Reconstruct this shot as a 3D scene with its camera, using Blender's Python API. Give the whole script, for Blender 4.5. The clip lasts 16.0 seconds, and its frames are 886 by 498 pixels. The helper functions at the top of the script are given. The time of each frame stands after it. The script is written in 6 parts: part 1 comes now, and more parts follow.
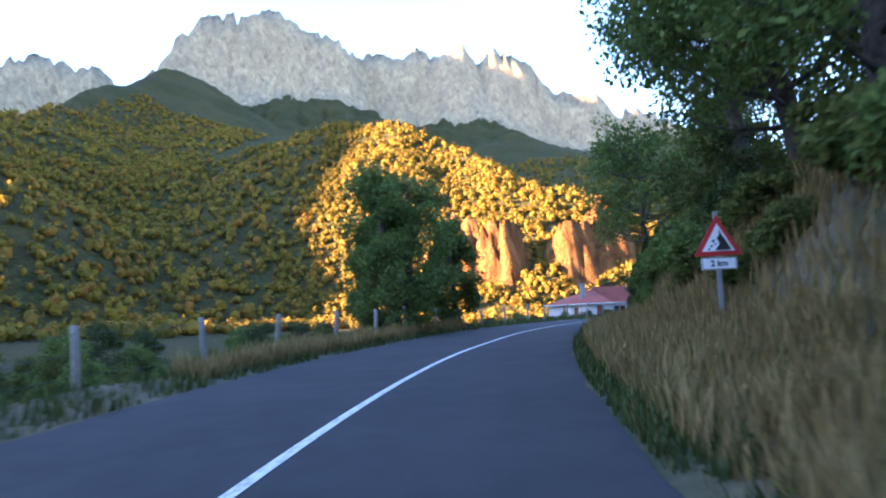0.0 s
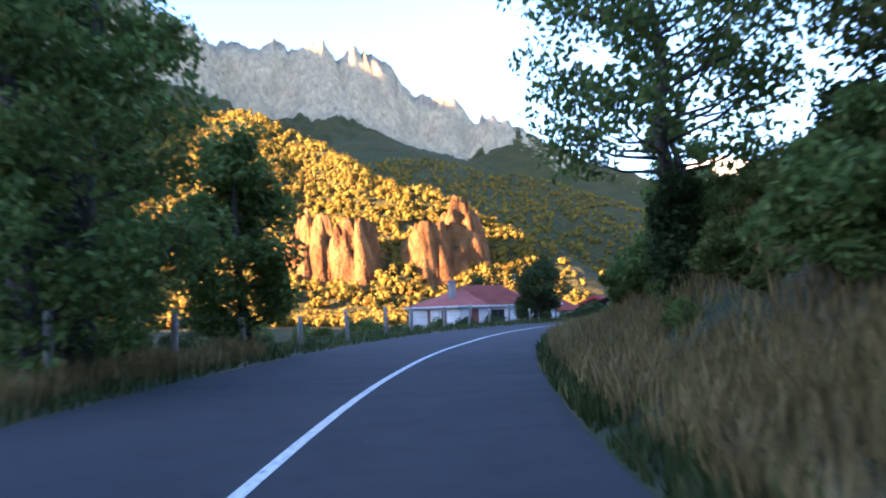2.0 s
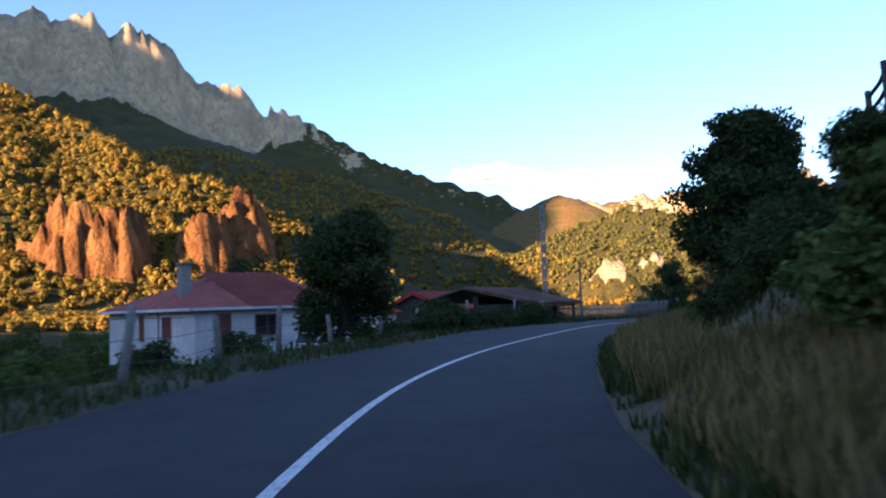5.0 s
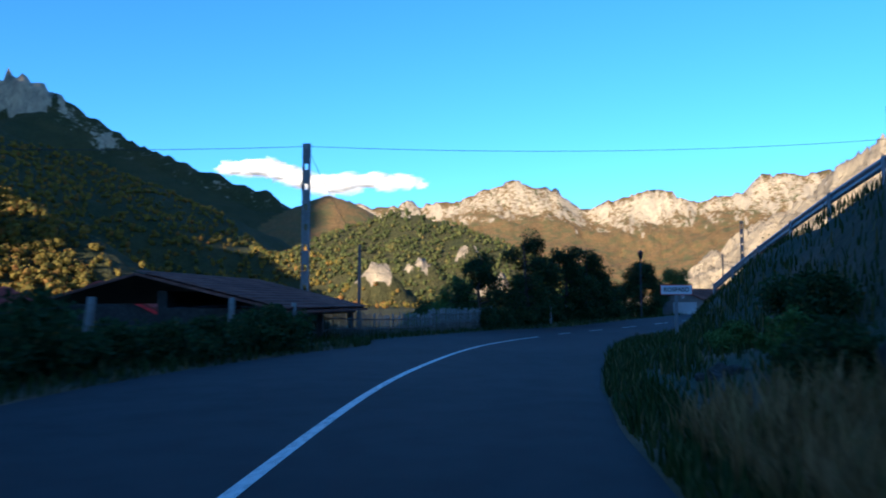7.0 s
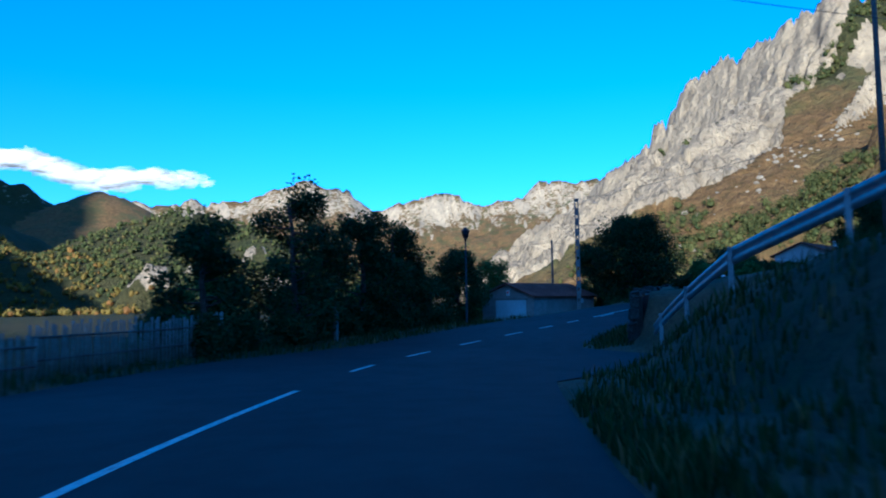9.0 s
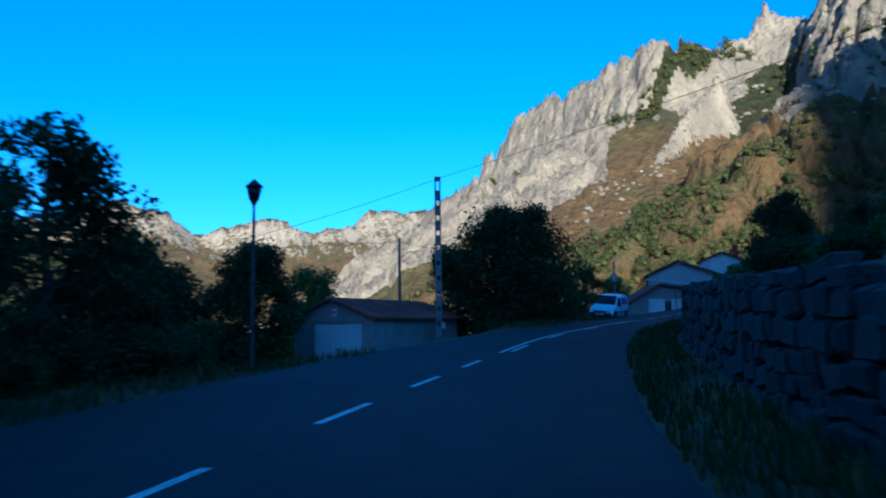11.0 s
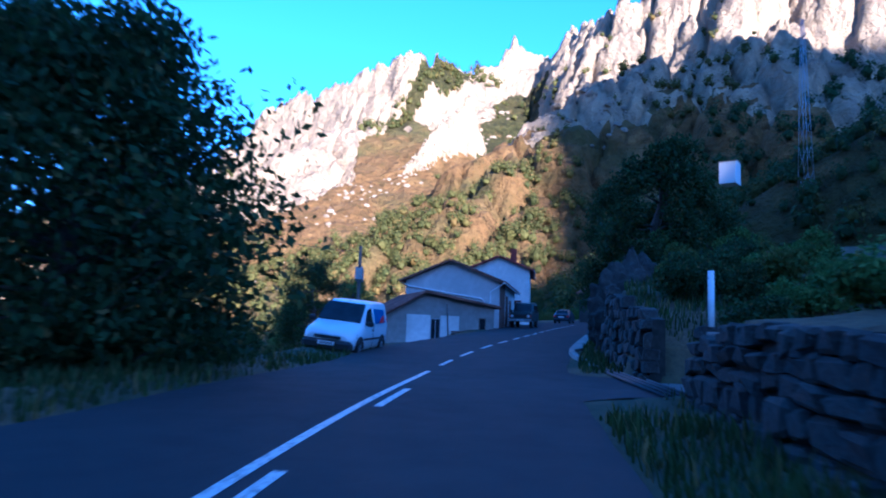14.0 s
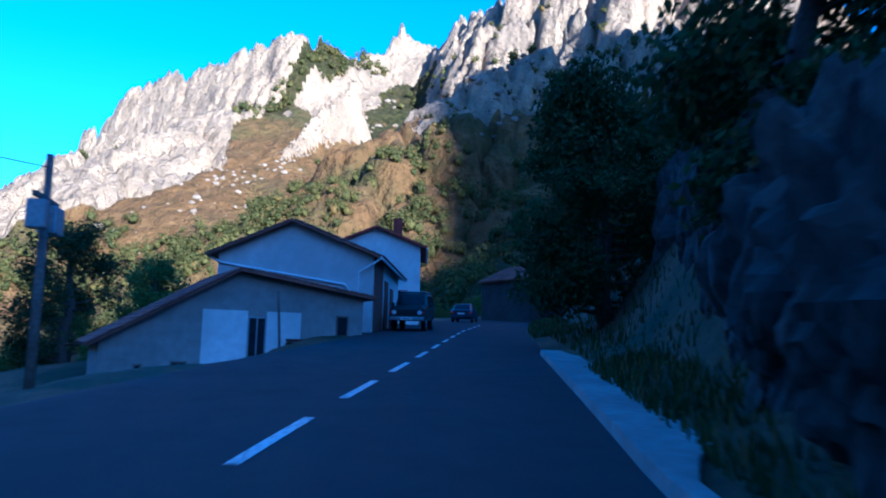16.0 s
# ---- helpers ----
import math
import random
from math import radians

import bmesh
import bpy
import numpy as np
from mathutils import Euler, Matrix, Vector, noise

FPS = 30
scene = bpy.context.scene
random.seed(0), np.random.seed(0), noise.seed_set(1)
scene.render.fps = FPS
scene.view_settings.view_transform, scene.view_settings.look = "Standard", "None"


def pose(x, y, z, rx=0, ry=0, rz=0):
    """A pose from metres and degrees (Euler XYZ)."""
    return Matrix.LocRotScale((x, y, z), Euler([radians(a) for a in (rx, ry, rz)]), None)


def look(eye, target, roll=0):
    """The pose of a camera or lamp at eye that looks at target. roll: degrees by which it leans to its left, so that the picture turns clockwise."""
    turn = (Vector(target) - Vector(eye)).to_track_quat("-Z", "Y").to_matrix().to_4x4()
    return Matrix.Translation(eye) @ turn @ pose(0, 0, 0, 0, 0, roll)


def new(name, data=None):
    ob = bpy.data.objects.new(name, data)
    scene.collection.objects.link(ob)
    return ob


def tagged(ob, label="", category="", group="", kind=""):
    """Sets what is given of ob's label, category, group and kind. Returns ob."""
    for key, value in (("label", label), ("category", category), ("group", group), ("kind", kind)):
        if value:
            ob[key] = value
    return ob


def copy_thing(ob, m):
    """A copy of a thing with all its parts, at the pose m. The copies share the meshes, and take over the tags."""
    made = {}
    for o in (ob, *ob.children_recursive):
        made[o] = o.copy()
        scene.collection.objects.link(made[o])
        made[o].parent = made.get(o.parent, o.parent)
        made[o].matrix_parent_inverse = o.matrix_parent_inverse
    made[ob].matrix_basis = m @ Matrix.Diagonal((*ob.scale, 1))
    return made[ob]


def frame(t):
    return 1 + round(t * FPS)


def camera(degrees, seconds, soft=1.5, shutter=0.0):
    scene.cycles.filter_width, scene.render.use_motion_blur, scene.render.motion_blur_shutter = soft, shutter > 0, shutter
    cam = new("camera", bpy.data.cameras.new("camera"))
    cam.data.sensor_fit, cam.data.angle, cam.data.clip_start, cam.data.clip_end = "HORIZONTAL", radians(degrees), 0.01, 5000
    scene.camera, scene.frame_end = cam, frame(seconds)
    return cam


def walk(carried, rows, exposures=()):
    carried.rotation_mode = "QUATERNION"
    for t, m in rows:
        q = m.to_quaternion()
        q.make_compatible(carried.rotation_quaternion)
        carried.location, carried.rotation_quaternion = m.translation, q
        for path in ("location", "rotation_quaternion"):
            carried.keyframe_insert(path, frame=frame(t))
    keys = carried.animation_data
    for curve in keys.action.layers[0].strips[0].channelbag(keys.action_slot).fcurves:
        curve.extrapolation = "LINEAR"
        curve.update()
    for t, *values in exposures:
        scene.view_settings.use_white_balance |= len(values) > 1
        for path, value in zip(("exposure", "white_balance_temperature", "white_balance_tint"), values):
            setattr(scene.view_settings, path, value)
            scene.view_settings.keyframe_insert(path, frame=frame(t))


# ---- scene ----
# seconds, eye, turn to the left, tilt up, lean (degrees)
PATH = [
    (0.0, 0.06, -0.03, 1.31, -0.15, 5.13, -2.40),
    (0.5, 0.22, 5.07, 1.37, -3.20, 5.05, -3.78),
    (1.0, 0.69, 10.12, 1.49, -6.37, 5.35, -3.10),
    (1.5, 1.31, 15.12, 1.55, -9.12, 4.99, -2.33),
    (2.0, 2.10, 20.06, 1.63, -11.31, 4.77, -1.67),
    (2.5, 3.07, 24.95, 1.67, -13.35, 5.12, -0.71),
    (3.0, 4.17, 29.84, 1.74, -15.57, 4.33, -0.63),
    (3.5, 5.53, 34.69, 1.78, -18.06, 4.34, -0.67),
    (4.0, 7.05, 39.50, 1.82, -20.94, 4.32, -0.89),
    (4.5, 8.85, 44.20, 1.83, -24.07, 4.29, -1.30),
    (5.0, 10.93, 48.78, 1.87, -27.45, 4.23, -1.94),
    (5.5, 13.35, 53.21, 1.90, -31.16, 4.01, -2.92),
    (6.0, 16.26, 57.48, 1.93, -35.87, 4.38, -3.00),
    (6.5, 19.50, 61.64, 1.94, -40.56, 3.94, -0.98),
    (7.0, 23.05, 65.58, 1.94, -45.18, 4.05, 0.09),
    (7.5, 26.91, 69.12, 1.94, -50.67, 3.95, -0.73),
    (8.0, 30.93, 72.30, 1.96, -54.31, 3.99, -1.24),
    (8.5, 35.21, 75.00, 1.95, -57.94, 3.78, -1.19),
    (9.0, 39.59, 77.60, 1.88, -61.11, 4.08, -0.93),
    (9.5, 44.11, 80.03, 1.79, -63.94, 4.25, -0.78),
    (10.0, 48.72, 82.25, 1.71, -66.82, 4.45, -0.71),
    (10.5, 53.45, 84.23, 1.65, -70.16, 4.90, -0.69),
    (11.0, 58.28, 85.85, 1.63, -74.27, 6.11, -0.72),
    (11.5, 63.21, 86.82, 1.70, -79.16, 5.62, 0.24),
    (12.0, 68.03, 87.36, 1.88, -83.65, 5.90, 0.20),
    (12.5, 72.75, 87.67, 2.02, -86.31, 6.25, 0.49),
    (13.0, 77.60, 87.92, 2.19, -87.87, 6.39, 1.03),
    (13.5, 82.70, 87.96, 2.45, -90.61, 6.72, 1.21),
    (14.0, 87.87, 87.69, 2.67, -94.11, 7.06, 2.02),
    (14.5, 92.97, 87.11, 2.86, -96.85, 7.15, 2.95),
    (15.0, 98.05, 86.21, 3.10, -99.34, 7.58, 3.82),
    (15.5, 103.14, 85.20, 3.25, -101.50, 7.21, 2.14),
    (16.0, 108.23, 84.13, 3.41, -102.97, 7.09, 1.52),
]
cam = camera(61.4, 16.0, soft=1.9, shutter=0.35)
walk(cam,
     [(t, Matrix.Translation((x, y, z)) @ Matrix.Rotation(radians(yaw), 4, "Z") @ Matrix.Rotation(radians(90 + tilt), 4, "X")
       @ Matrix.Rotation(radians(lean), 4, "Z")) for t, x, y, z, yaw, tilt, lean in PATH],
     exposures=[(0, 4.45, 5600, 24), (2.2, 4.2, 5500, 26), (3.0, 3.5, 5400, 27), (5.3, 2.7, 5400, 20), (6.0, 2.25, 4800, 14), (7.0, 1.85, 3850, 4), (8.7, 1.55, 3250, 1), (11.0, 1.4, 3250, 0), (12.5, 1.6, 3300, 1), (13.3, 2.0, 3350, 3), (13.8, 2.55, 3480, 14), (14.3, 2.9, 3650, 25), (14.8, 2.85, 3700, 27), (15.3, 2.5, 3400, 16), (16.0, 2.3, 3280, 10)])

# ---- light ----
SUN_AZ, SUN_EL = -105.0, 13.0       # clockwise from +y, above the horizon
world = bpy.data.worlds.new("sky")
scene.world = world
world.use_nodes = True
wn, wl = world.node_tree.nodes, world.node_tree.links
sky = wn.new("ShaderNodeTexSky")
sky.sky_type = "NISHITA"
sky.sun_disc = False
sky.sun_elevation, sky.sun_rotation = radians(SUN_EL), radians(SUN_AZ)
sky.altitude, sky.air_density, sky.dust_density, sky.ozone_density = 500, 1.0, 0.6, 2.0
wn["Background"].inputs["Strength"].default_value = 0.055
wl.new(sky.outputs[0], wn["Background"].inputs["Color"])
sun_data = bpy.data.lights.new("sun", "SUN")
sun_data.energy, sun_data.angle, sun_data.color = 5.0, radians(0.6), (1.0, 0.585, 0.25)
sun = new("sun", sun_data)
sa, se = radians(SUN_AZ), radians(SUN_EL)
sun.matrix_world = look((0, 0, 300), (-math.sin(sa) * math.cos(se), -math.cos(sa) * math.cos(se), 300 - math.sin(se)))

# ---- materials ----
def material(name, build):
    m = bpy.data.materials.new(name)
    m.use_nodes = True
    nt = m.node_tree
    build(nt, nt.nodes, nt.links, nt.nodes["Principled BSDF"])
    return m


def coords(nt, scale=1.0, kind="Object"):
    c, mp = nt.nodes.new("ShaderNodeTexCoord"), nt.nodes.new("ShaderNodeMapping")
    mp.inputs["Scale"].default_value = (scale, scale, scale) if isinstance(scale, (int, float)) else scale
    nt.links.new(c.outputs[kind], mp.inputs[0])
    return mp.outputs[0]


def noise_of(nt, vec, scale, detail=4.0, rough=0.55, dist=0.0):
    n = nt.nodes.new("ShaderNodeTexNoise")
    n.inputs["Scale"].default_value, n.inputs["Detail"].default_value = scale, detail
    n.inputs["Roughness"].default_value, n.inputs["Distortion"].default_value = rough, dist
    if vec is not None:
        nt.links.new(vec, n.inputs["Vector"])
    return n.outputs["Fac"]


def ramp(nt, fac, stops):
    r = nt.nodes.new("ShaderNodeValToRGB")
    els = r.color_ramp.elements
    while len(els) < len(stops):
        els.new(0.5)
    for e, (p, c) in zip(els, stops):
        e.position = p
        e.color = (*c, 1) if len(c) == 3 else c
    nt.links.new(fac, r.inputs[0])
    return r.outputs[0]


def mix(nt, fac, a, b, mode="MIX"):
    n = nt.nodes.new("ShaderNodeMix")
    n.data_type, n.blend_type = "RGBA", mode
    for sock, v in ((n.inputs[0], fac), (n.inputs[6], a), (n.inputs[7], b)):
        if hasattr(v, "node"):
            nt.links.new(v, sock)
        else:
            sock.default_value = v if isinstance(v, (int, float)) else (*v, 1)
    return n.outputs[2]


def bump(nt, bsdf, height, strength=0.4, dist=0.02):
    b = nt.nodes.new("ShaderNodeBump")
    b.inputs["Strength"].default_value, b.inputs["Distance"].default_value = strength, dist
    nt.links.new(height, b.inputs["Height"])
    nt.links.new(b.outputs[0], bsdf.inputs["Normal"])


def attribute(nt, name):
    a = nt.nodes.new("ShaderNodeAttribute")
    a.attribute_name = name
    return a.outputs["Fac"]


def surface(name, lo, hi, scale=8.0, rough=0.85, metal=0.0, stain=0.0, relief=0.3, depth=0.01, vary=0.12):
    """Two-scale colour between lo and hi, fine relief, and a little change from piece to piece."""
    def build(nt, nodes, links, b):
        v = coords(nt)
        fine = noise_of(nt, v, scale, 6)
        big = noise_of(nt, v, scale * 0.13, 3)
        col = ramp(nt, fine, [(0.3, lo), (0.7, hi)])
        dark = tuple(c * (1 - stain) for c in lo)
        col = mix(nt, ramp(nt, big, [(0.35, (0, 0, 0)), (0.7, (1, 1, 1))]), mix(nt, 0.5 + 0.4 * min(1, stain), col, dark) if stain else col, col)
        if vary:
            oi, hs = nodes.new("ShaderNodeObjectInfo"), nodes.new("ShaderNodeHueSaturation")
            mr = nodes.new("ShaderNodeMapRange")
            mr.inputs[3].default_value, mr.inputs[4].default_value = 1 - vary, 1 + vary
            links.new(oi.outputs["Random"], mr.inputs[0])
            links.new(mr.outputs[0], hs.inputs["Value"])
            links.new(col, hs.inputs["Color"])
            col = hs.outputs[0]
        links.new(col, b.inputs["Base Color"])
        b.inputs["Roughness"].default_value, b.inputs["Metallic"].default_value = rough, metal
        if relief:
            bump(nt, b, fine, relief, depth)
    return material(name, build)


def leaf_material(name, lo, hi, dry=(0.16, 0.12, 0.03), dryness=0.12, scale=1.3):
    def build(nt, nodes, links, b):
        v = coords(nt)
        geo = nodes.new("ShaderNodeNewGeometry")
        isl = geo.outputs["Random Per Island"]
        col = ramp(nt, isl, [(0.0, lo), (1.0 - dryness, hi), (1.0, dry)])
        big = noise_of(nt, v, scale, 3)
        col = mix(nt, ramp(nt, big, [(0.35, (0.0, 0.0, 0.0)), (0.75, (0.5, 0.5, 0.5))]), col, tuple(0.6 * c for c in lo))
        links.new(col, b.inputs["Base Color"])
        b.inputs["Roughness"].default_value = 0.75
        b.inputs["Specular IOR Level"].default_value = 0.25
        t = nodes.new("ShaderNodeBsdfTranslucent")
        links.new(col, t.inputs["Color"])
        ms = nodes.new("ShaderNodeMixShader")
        ms.inputs[0].default_value = 0.35
        links.new(b.outputs[0], ms.inputs[1])
        links.new(t.outputs[0], ms.inputs[2])
        links.new(ms.outputs[0], nodes["Material Output"].inputs[0])
    return material(name, build)


def asphalt_build(nt, nodes, links, b):
    v = coords(nt)
    grain, patch, mid = noise_of(nt, v, 55, 3, 0.7), noise_of(nt, v, 0.22, 4), noise_of(nt, v, 1.7, 4)
    col = ramp(nt, grain, [(0.3, (0.014, 0.014, 0.015)), (0.7, (0.040, 0.041, 0.043))])
    col = mix(nt, ramp(nt, patch, [(0.4, (0, 0, 0)), (0.62, (0.55, 0.55, 0.55))]), col, (0.045, 0.045, 0.045))
    col = mix(nt, ramp(nt, mid, [(0.58, (0, 0, 0)), (0.75, (0.5, 0.5, 0.5))]), col, (0.018, 0.018, 0.02))
    track = attribute(nt, "track")
    col = mix(nt, track, col, (0.03, 0.03, 0.032))
    links.new(col, b.inputs["Base Color"])
    links.new(ramp(nt, mid, [(0.3, (0.95, 0.95, 0.95)), (0.8, (0.78, 0.78, 0.78))]), b.inputs["Roughness"])
    b.inputs["Specular IOR Level"].default_value = 0.25
    bump(nt, b, grain, 0.5, 0.008)


ASPHALT = material("asphalt", asphalt_build)


def paint_build(nt, nodes, links, b):
    v = coords(nt)
    wear = noise_of(nt, v, 14, 5, 0.7)
    col = ramp(nt, wear, [(0.36, (0.16, 0.16, 0.16)), (0.5, (0.62, 0.62, 0.6)), (0.8, (0.72, 0.72, 0.7))])
    links.new(col, b.inputs["Base Color"])
    b.inputs["Roughness"].default_value = 0.6


PAINT = material("road_paint", paint_build)


def ground_build(nt, nodes, links, b):
    v = coords(nt)
    fine, big = noise_of(nt, v, 6, 6, 0.7), noise_of(nt, v, 0.25, 4)
    grass = ramp(nt, fine, [(0.3, (0.011, 0.017, 0.005)), (0.7, (0.036, 0.05, 0.013))])
    dry = ramp(nt, fine, [(0.3, (0.06, 0.044, 0.022)), (0.7, (0.17, 0.125, 0.06))])
    col = mix(nt, ramp(nt, big, [(0.42, (0, 0, 0)), (0.62, (0.8, 0.8, 0.8))]), grass, dry)
    links.new(col, b.inputs["Base Color"])
    b.inputs["Roughness"].default_value = 0.95
    bump(nt, b, fine, 0.6, 0.06)


GRASSY = material("grassy_soil", ground_build)


def mountain_build(nt, nodes, links, b):
    v = coords(nt)
    vs = coords(nt, (1, 1, 0.35))
    rock_f = noise_of(nt, vs, 0.06, 9, 0.66, 0.6)
    rock_c = noise_of(nt, vs, 0.016, 5, 0.6, 1.2)
    rock = ramp(nt, rock_f, [(0.28, (0.15, 0.125, 0.09)), (0.42, (0.33, 0.265, 0.165)), (0.64, (0.54, 0.43, 0.255))])
    rock = mix(nt, ramp(nt, rock_c, [(0.4, (0, 0, 0)), (0.68, (0.6, 0.6, 0.6))]), rock, (0.28, 0.23, 0.155))
    rock = mix(nt, attribute(nt, "ochre"), rock, ramp(nt, rock_f, [(0.28, (0.05, 0.022, 0.007)), (0.46, (0.15, 0.068, 0.02)), (0.7, (0.29, 0.15, 0.05))]))
    wood_f, wood_c = noise_of(nt, v, 0.22, 5, 0.65), noise_of(nt, v, 0.012, 4)
    wood = ramp(nt, wood_f, [(0.3, (0.018, 0.022, 0.006)), (0.55, (0.05, 0.052, 0.013)), (0.75, (0.10, 0.088, 0.022))])
    wood = mix(nt, ramp(nt, wood_c, [(0.4, (0, 0, 0)), (0.7, (0.5, 0.5, 0.5))]), wood, (0.09, 0.07, 0.02))
    heath_f = noise_of(nt, v, 0.12, 8, 0.7)
    heath = ramp(nt, heath_f, [(0.3, (0.08, 0.062, 0.015)), (0.5, (0.16, 0.096, 0.028)), (0.72, (0.25, 0.165, 0.052))])
    green = ramp(nt, noise_of(nt, v, 0.02, 3), [(0.47, (0, 0, 0)), (0.66, (0.85, 0.85, 0.85))])
    heath = mix(nt, green, heath, (0.085, 0.085, 0.024))
    edge = noise_of(nt, v, 0.05, 6, 0.7)

    def cover(name):
        add = nodes.new("ShaderNodeMath")
        add.operation = "ADD"
        links.new(attribute(nt, name), add.inputs[0])
        links.new(edge, add.inputs[1])
        return ramp(nt, add.outputs[0], [(0.88, (0, 0, 0)), (1.06, (1, 1, 1))])

    col = mix(nt, cover("heath"), wood, heath)
    col = mix(nt, cover("rock"), col, rock)
    links.new(col, b.inputs["Base Color"])
    b.inputs["Roughness"].default_value = 0.95
    b.inputs["Specular IOR Level"].default_value = 0.2
    add = nodes.new("ShaderNodeMath")
    add.operation = "ADD"
    links.new(rock_f, add.inputs[0])
    links.new(wood_f, add.inputs[1])
    bump(nt, b, add.outputs[0], 1.0, 6.0)


MOUNTAIN = material("mountainside", mountain_build)
WHITEWALL = surface("white_render", (0.62, 0.61, 0.58), (0.78, 0.77, 0.74), 3, 0.9, stain=0.35, relief=0.15)
GREYWALL = surface("grey_render", (0.26, 0.25, 0.23), (0.38, 0.36, 0.33), 3, 0.92, stain=0.4, relief=0.2)
ROOFTILE = surface("clay_tile", (0.22, 0.045, 0.03), (0.34, 0.085, 0.05), 5, 0.85, stain=0.4, vary=0.3)
OLDTILE = surface("old_clay_tile", (0.12, 0.06, 0.04), (0.24, 0.13, 0.085), 5, 0.9, stain=0.5, vary=0.35)
WOOD = surface("weathered_wood", (0.10, 0.085, 0.07), (0.22, 0.19, 0.155), 12, 0.9, stain=0.4)
PALEWOOD = surface("bleached_wood", (0.20, 0.185, 0.155), (0.38, 0.355, 0.31), 12, 0.9, stain=0.4)
DARKWOOD = surface("brown_wood", (0.05, 0.026, 0.014), (0.10, 0.055, 0.03), 10, 0.7)
BARK = surface("bark", (0.035, 0.028, 0.02), (0.10, 0.085, 0.065), 9, 0.95, relief=0.8, depth=0.03)
PATHSTONE = surface("worn_path_concrete", (0.09, 0.088, 0.08), (0.17, 0.165, 0.15), 6, 0.95, stain=0.4)
CONCRETE = surface("concrete", (0.22, 0.21, 0.19), (0.36, 0.35, 0.32), 6, 0.9, stain=0.35)
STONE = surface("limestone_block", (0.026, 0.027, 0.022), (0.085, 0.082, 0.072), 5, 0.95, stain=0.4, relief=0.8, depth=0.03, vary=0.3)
LIMESTONE = surface("pale_limestone", (0.16, 0.135, 0.095), (0.36, 0.305, 0.215), 0.9, 0.95, stain=0.3, relief=0.6, depth=0.2)
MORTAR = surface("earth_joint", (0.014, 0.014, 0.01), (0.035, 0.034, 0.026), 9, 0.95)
STEEL = surface("galvanised_steel", (0.30, 0.31, 0.32), (0.42, 0.43, 0.44), 9, 0.5, metal=0.7, relief=0.05)
DARKSTEEL = surface("dark_steel", (0.02, 0.021, 0.023), (0.045, 0.046, 0.05), 9, 0.55, metal=0.4, relief=0.05)
PLASTIC = surface("black_plastic", (0.012, 0.012, 0.013), (0.022, 0.022, 0.024), 20, 0.6, relief=0.05)
TYRE = surface("tyre_rubber", (0.012, 0.012, 0.012), (0.025, 0.025, 0.025), 20, 0.85, relief=0.1)
CARWHITE = surface("white_car_paint", (0.74, 0.75, 0.76), (0.80, 0.81, 0.82), 2, 0.28, relief=0.0, vary=0)
CARGREEN = surface("dark_green_car_paint", (0.02, 0.03, 0.03), (0.035, 0.045, 0.045), 2, 0.35, relief=0.0, vary=0)
CARDARK = surface("dark_blue_car_paint", (0.012, 0.016, 0.026), (0.02, 0.026, 0.04), 2, 0.3, relief=0.0, vary=0)
SIGNWHITE = surface("sign_white", (0.72, 0.72, 0.72), (0.80, 0.80, 0.80), 6, 0.5, relief=0.0, vary=0)
SIGNBLUE = surface("blue_print", (0.04, 0.10, 0.30), (0.10, 0.18, 0.42), 4, 0.45, relief=0.0, vary=0)
SIGNRED = surface("sign_red", (0.42, 0.012, 0.015), (0.52, 0.02, 0.022), 6, 0.5, relief=0.0, vary=0)
BLACKPAINT = surface("black_sign_paint", (0.012, 0.012, 0.013), (0.02, 0.02, 0.02), 8, 0.6, relief=0.0, vary=0)
BLUEDOOR = surface("painted_metal_door", (0.55, 0.58, 0.60), (0.66, 0.69, 0.71), 4, 0.6, stain=0.2, relief=0.05)
BROWNDOOR = surface("brown_shutter", (0.12, 0.035, 0.02), (0.19, 0.06, 0.032), 9, 0.6)
GLASSDARK = surface("window_glass", (0.015, 0.018, 0.022), (0.03, 0.034, 0.04), 3, 0.08, relief=0.0, vary=0)
LEAF_A = leaf_material("leaf_green", (0.07, 0.12, 0.026), (0.19, 0.255, 0.06))
LEAF_B = leaf_material("leaf_yellow_green", (0.055, 0.08, 0.015), (0.13, 0.155, 0.032), dryness=0.2)
LEAF_C = leaf_material("leaf_dark", (0.026, 0.046, 0.014), (0.075, 0.112, 0.03))
LEAF_D = leaf_material("leaf_hillside", (0.085, 0.082, 0.010), (0.26, 0.185, 0.016), dry=(0.26, 0.12, 0.018), dryness=0.28, scale=0.03)
LEAF_E = leaf_material("leaf_slope", (0.05, 0.065, 0.014), (0.14, 0.14, 0.028), dry=(0.20, 0.14, 0.03), dryness=0.15, scale=0.03)
GRASS_DRY = leaf_material("grass_dry", (0.16, 0.11, 0.038), (0.38, 0.265, 0.10), dry=(0.12, 0.13, 0.035), dryness=0.35)
GRASS_GREEN = leaf_material("grass_green", (0.025, 0.045, 0.009), (0.075, 0.10, 0.022), dry=(0.24, 0.19, 0.07), dryness=0.2)
GLASSDARK.node_tree.nodes["Principled BSDF"].inputs["Specular IOR Level"].default_value = 0.2


def cloud_build(nt, nodes, links, b):
    b.inputs["Base Color"].default_value = (0.85, 0.85, 0.87, 1)
    b.inputs["Roughness"].default_value = 1.0
    b.inputs["Specular IOR Level"].default_value = 0.0
    b.inputs["Alpha"].default_value = 0.16


CLOUD = material("cloud", cloud_build)

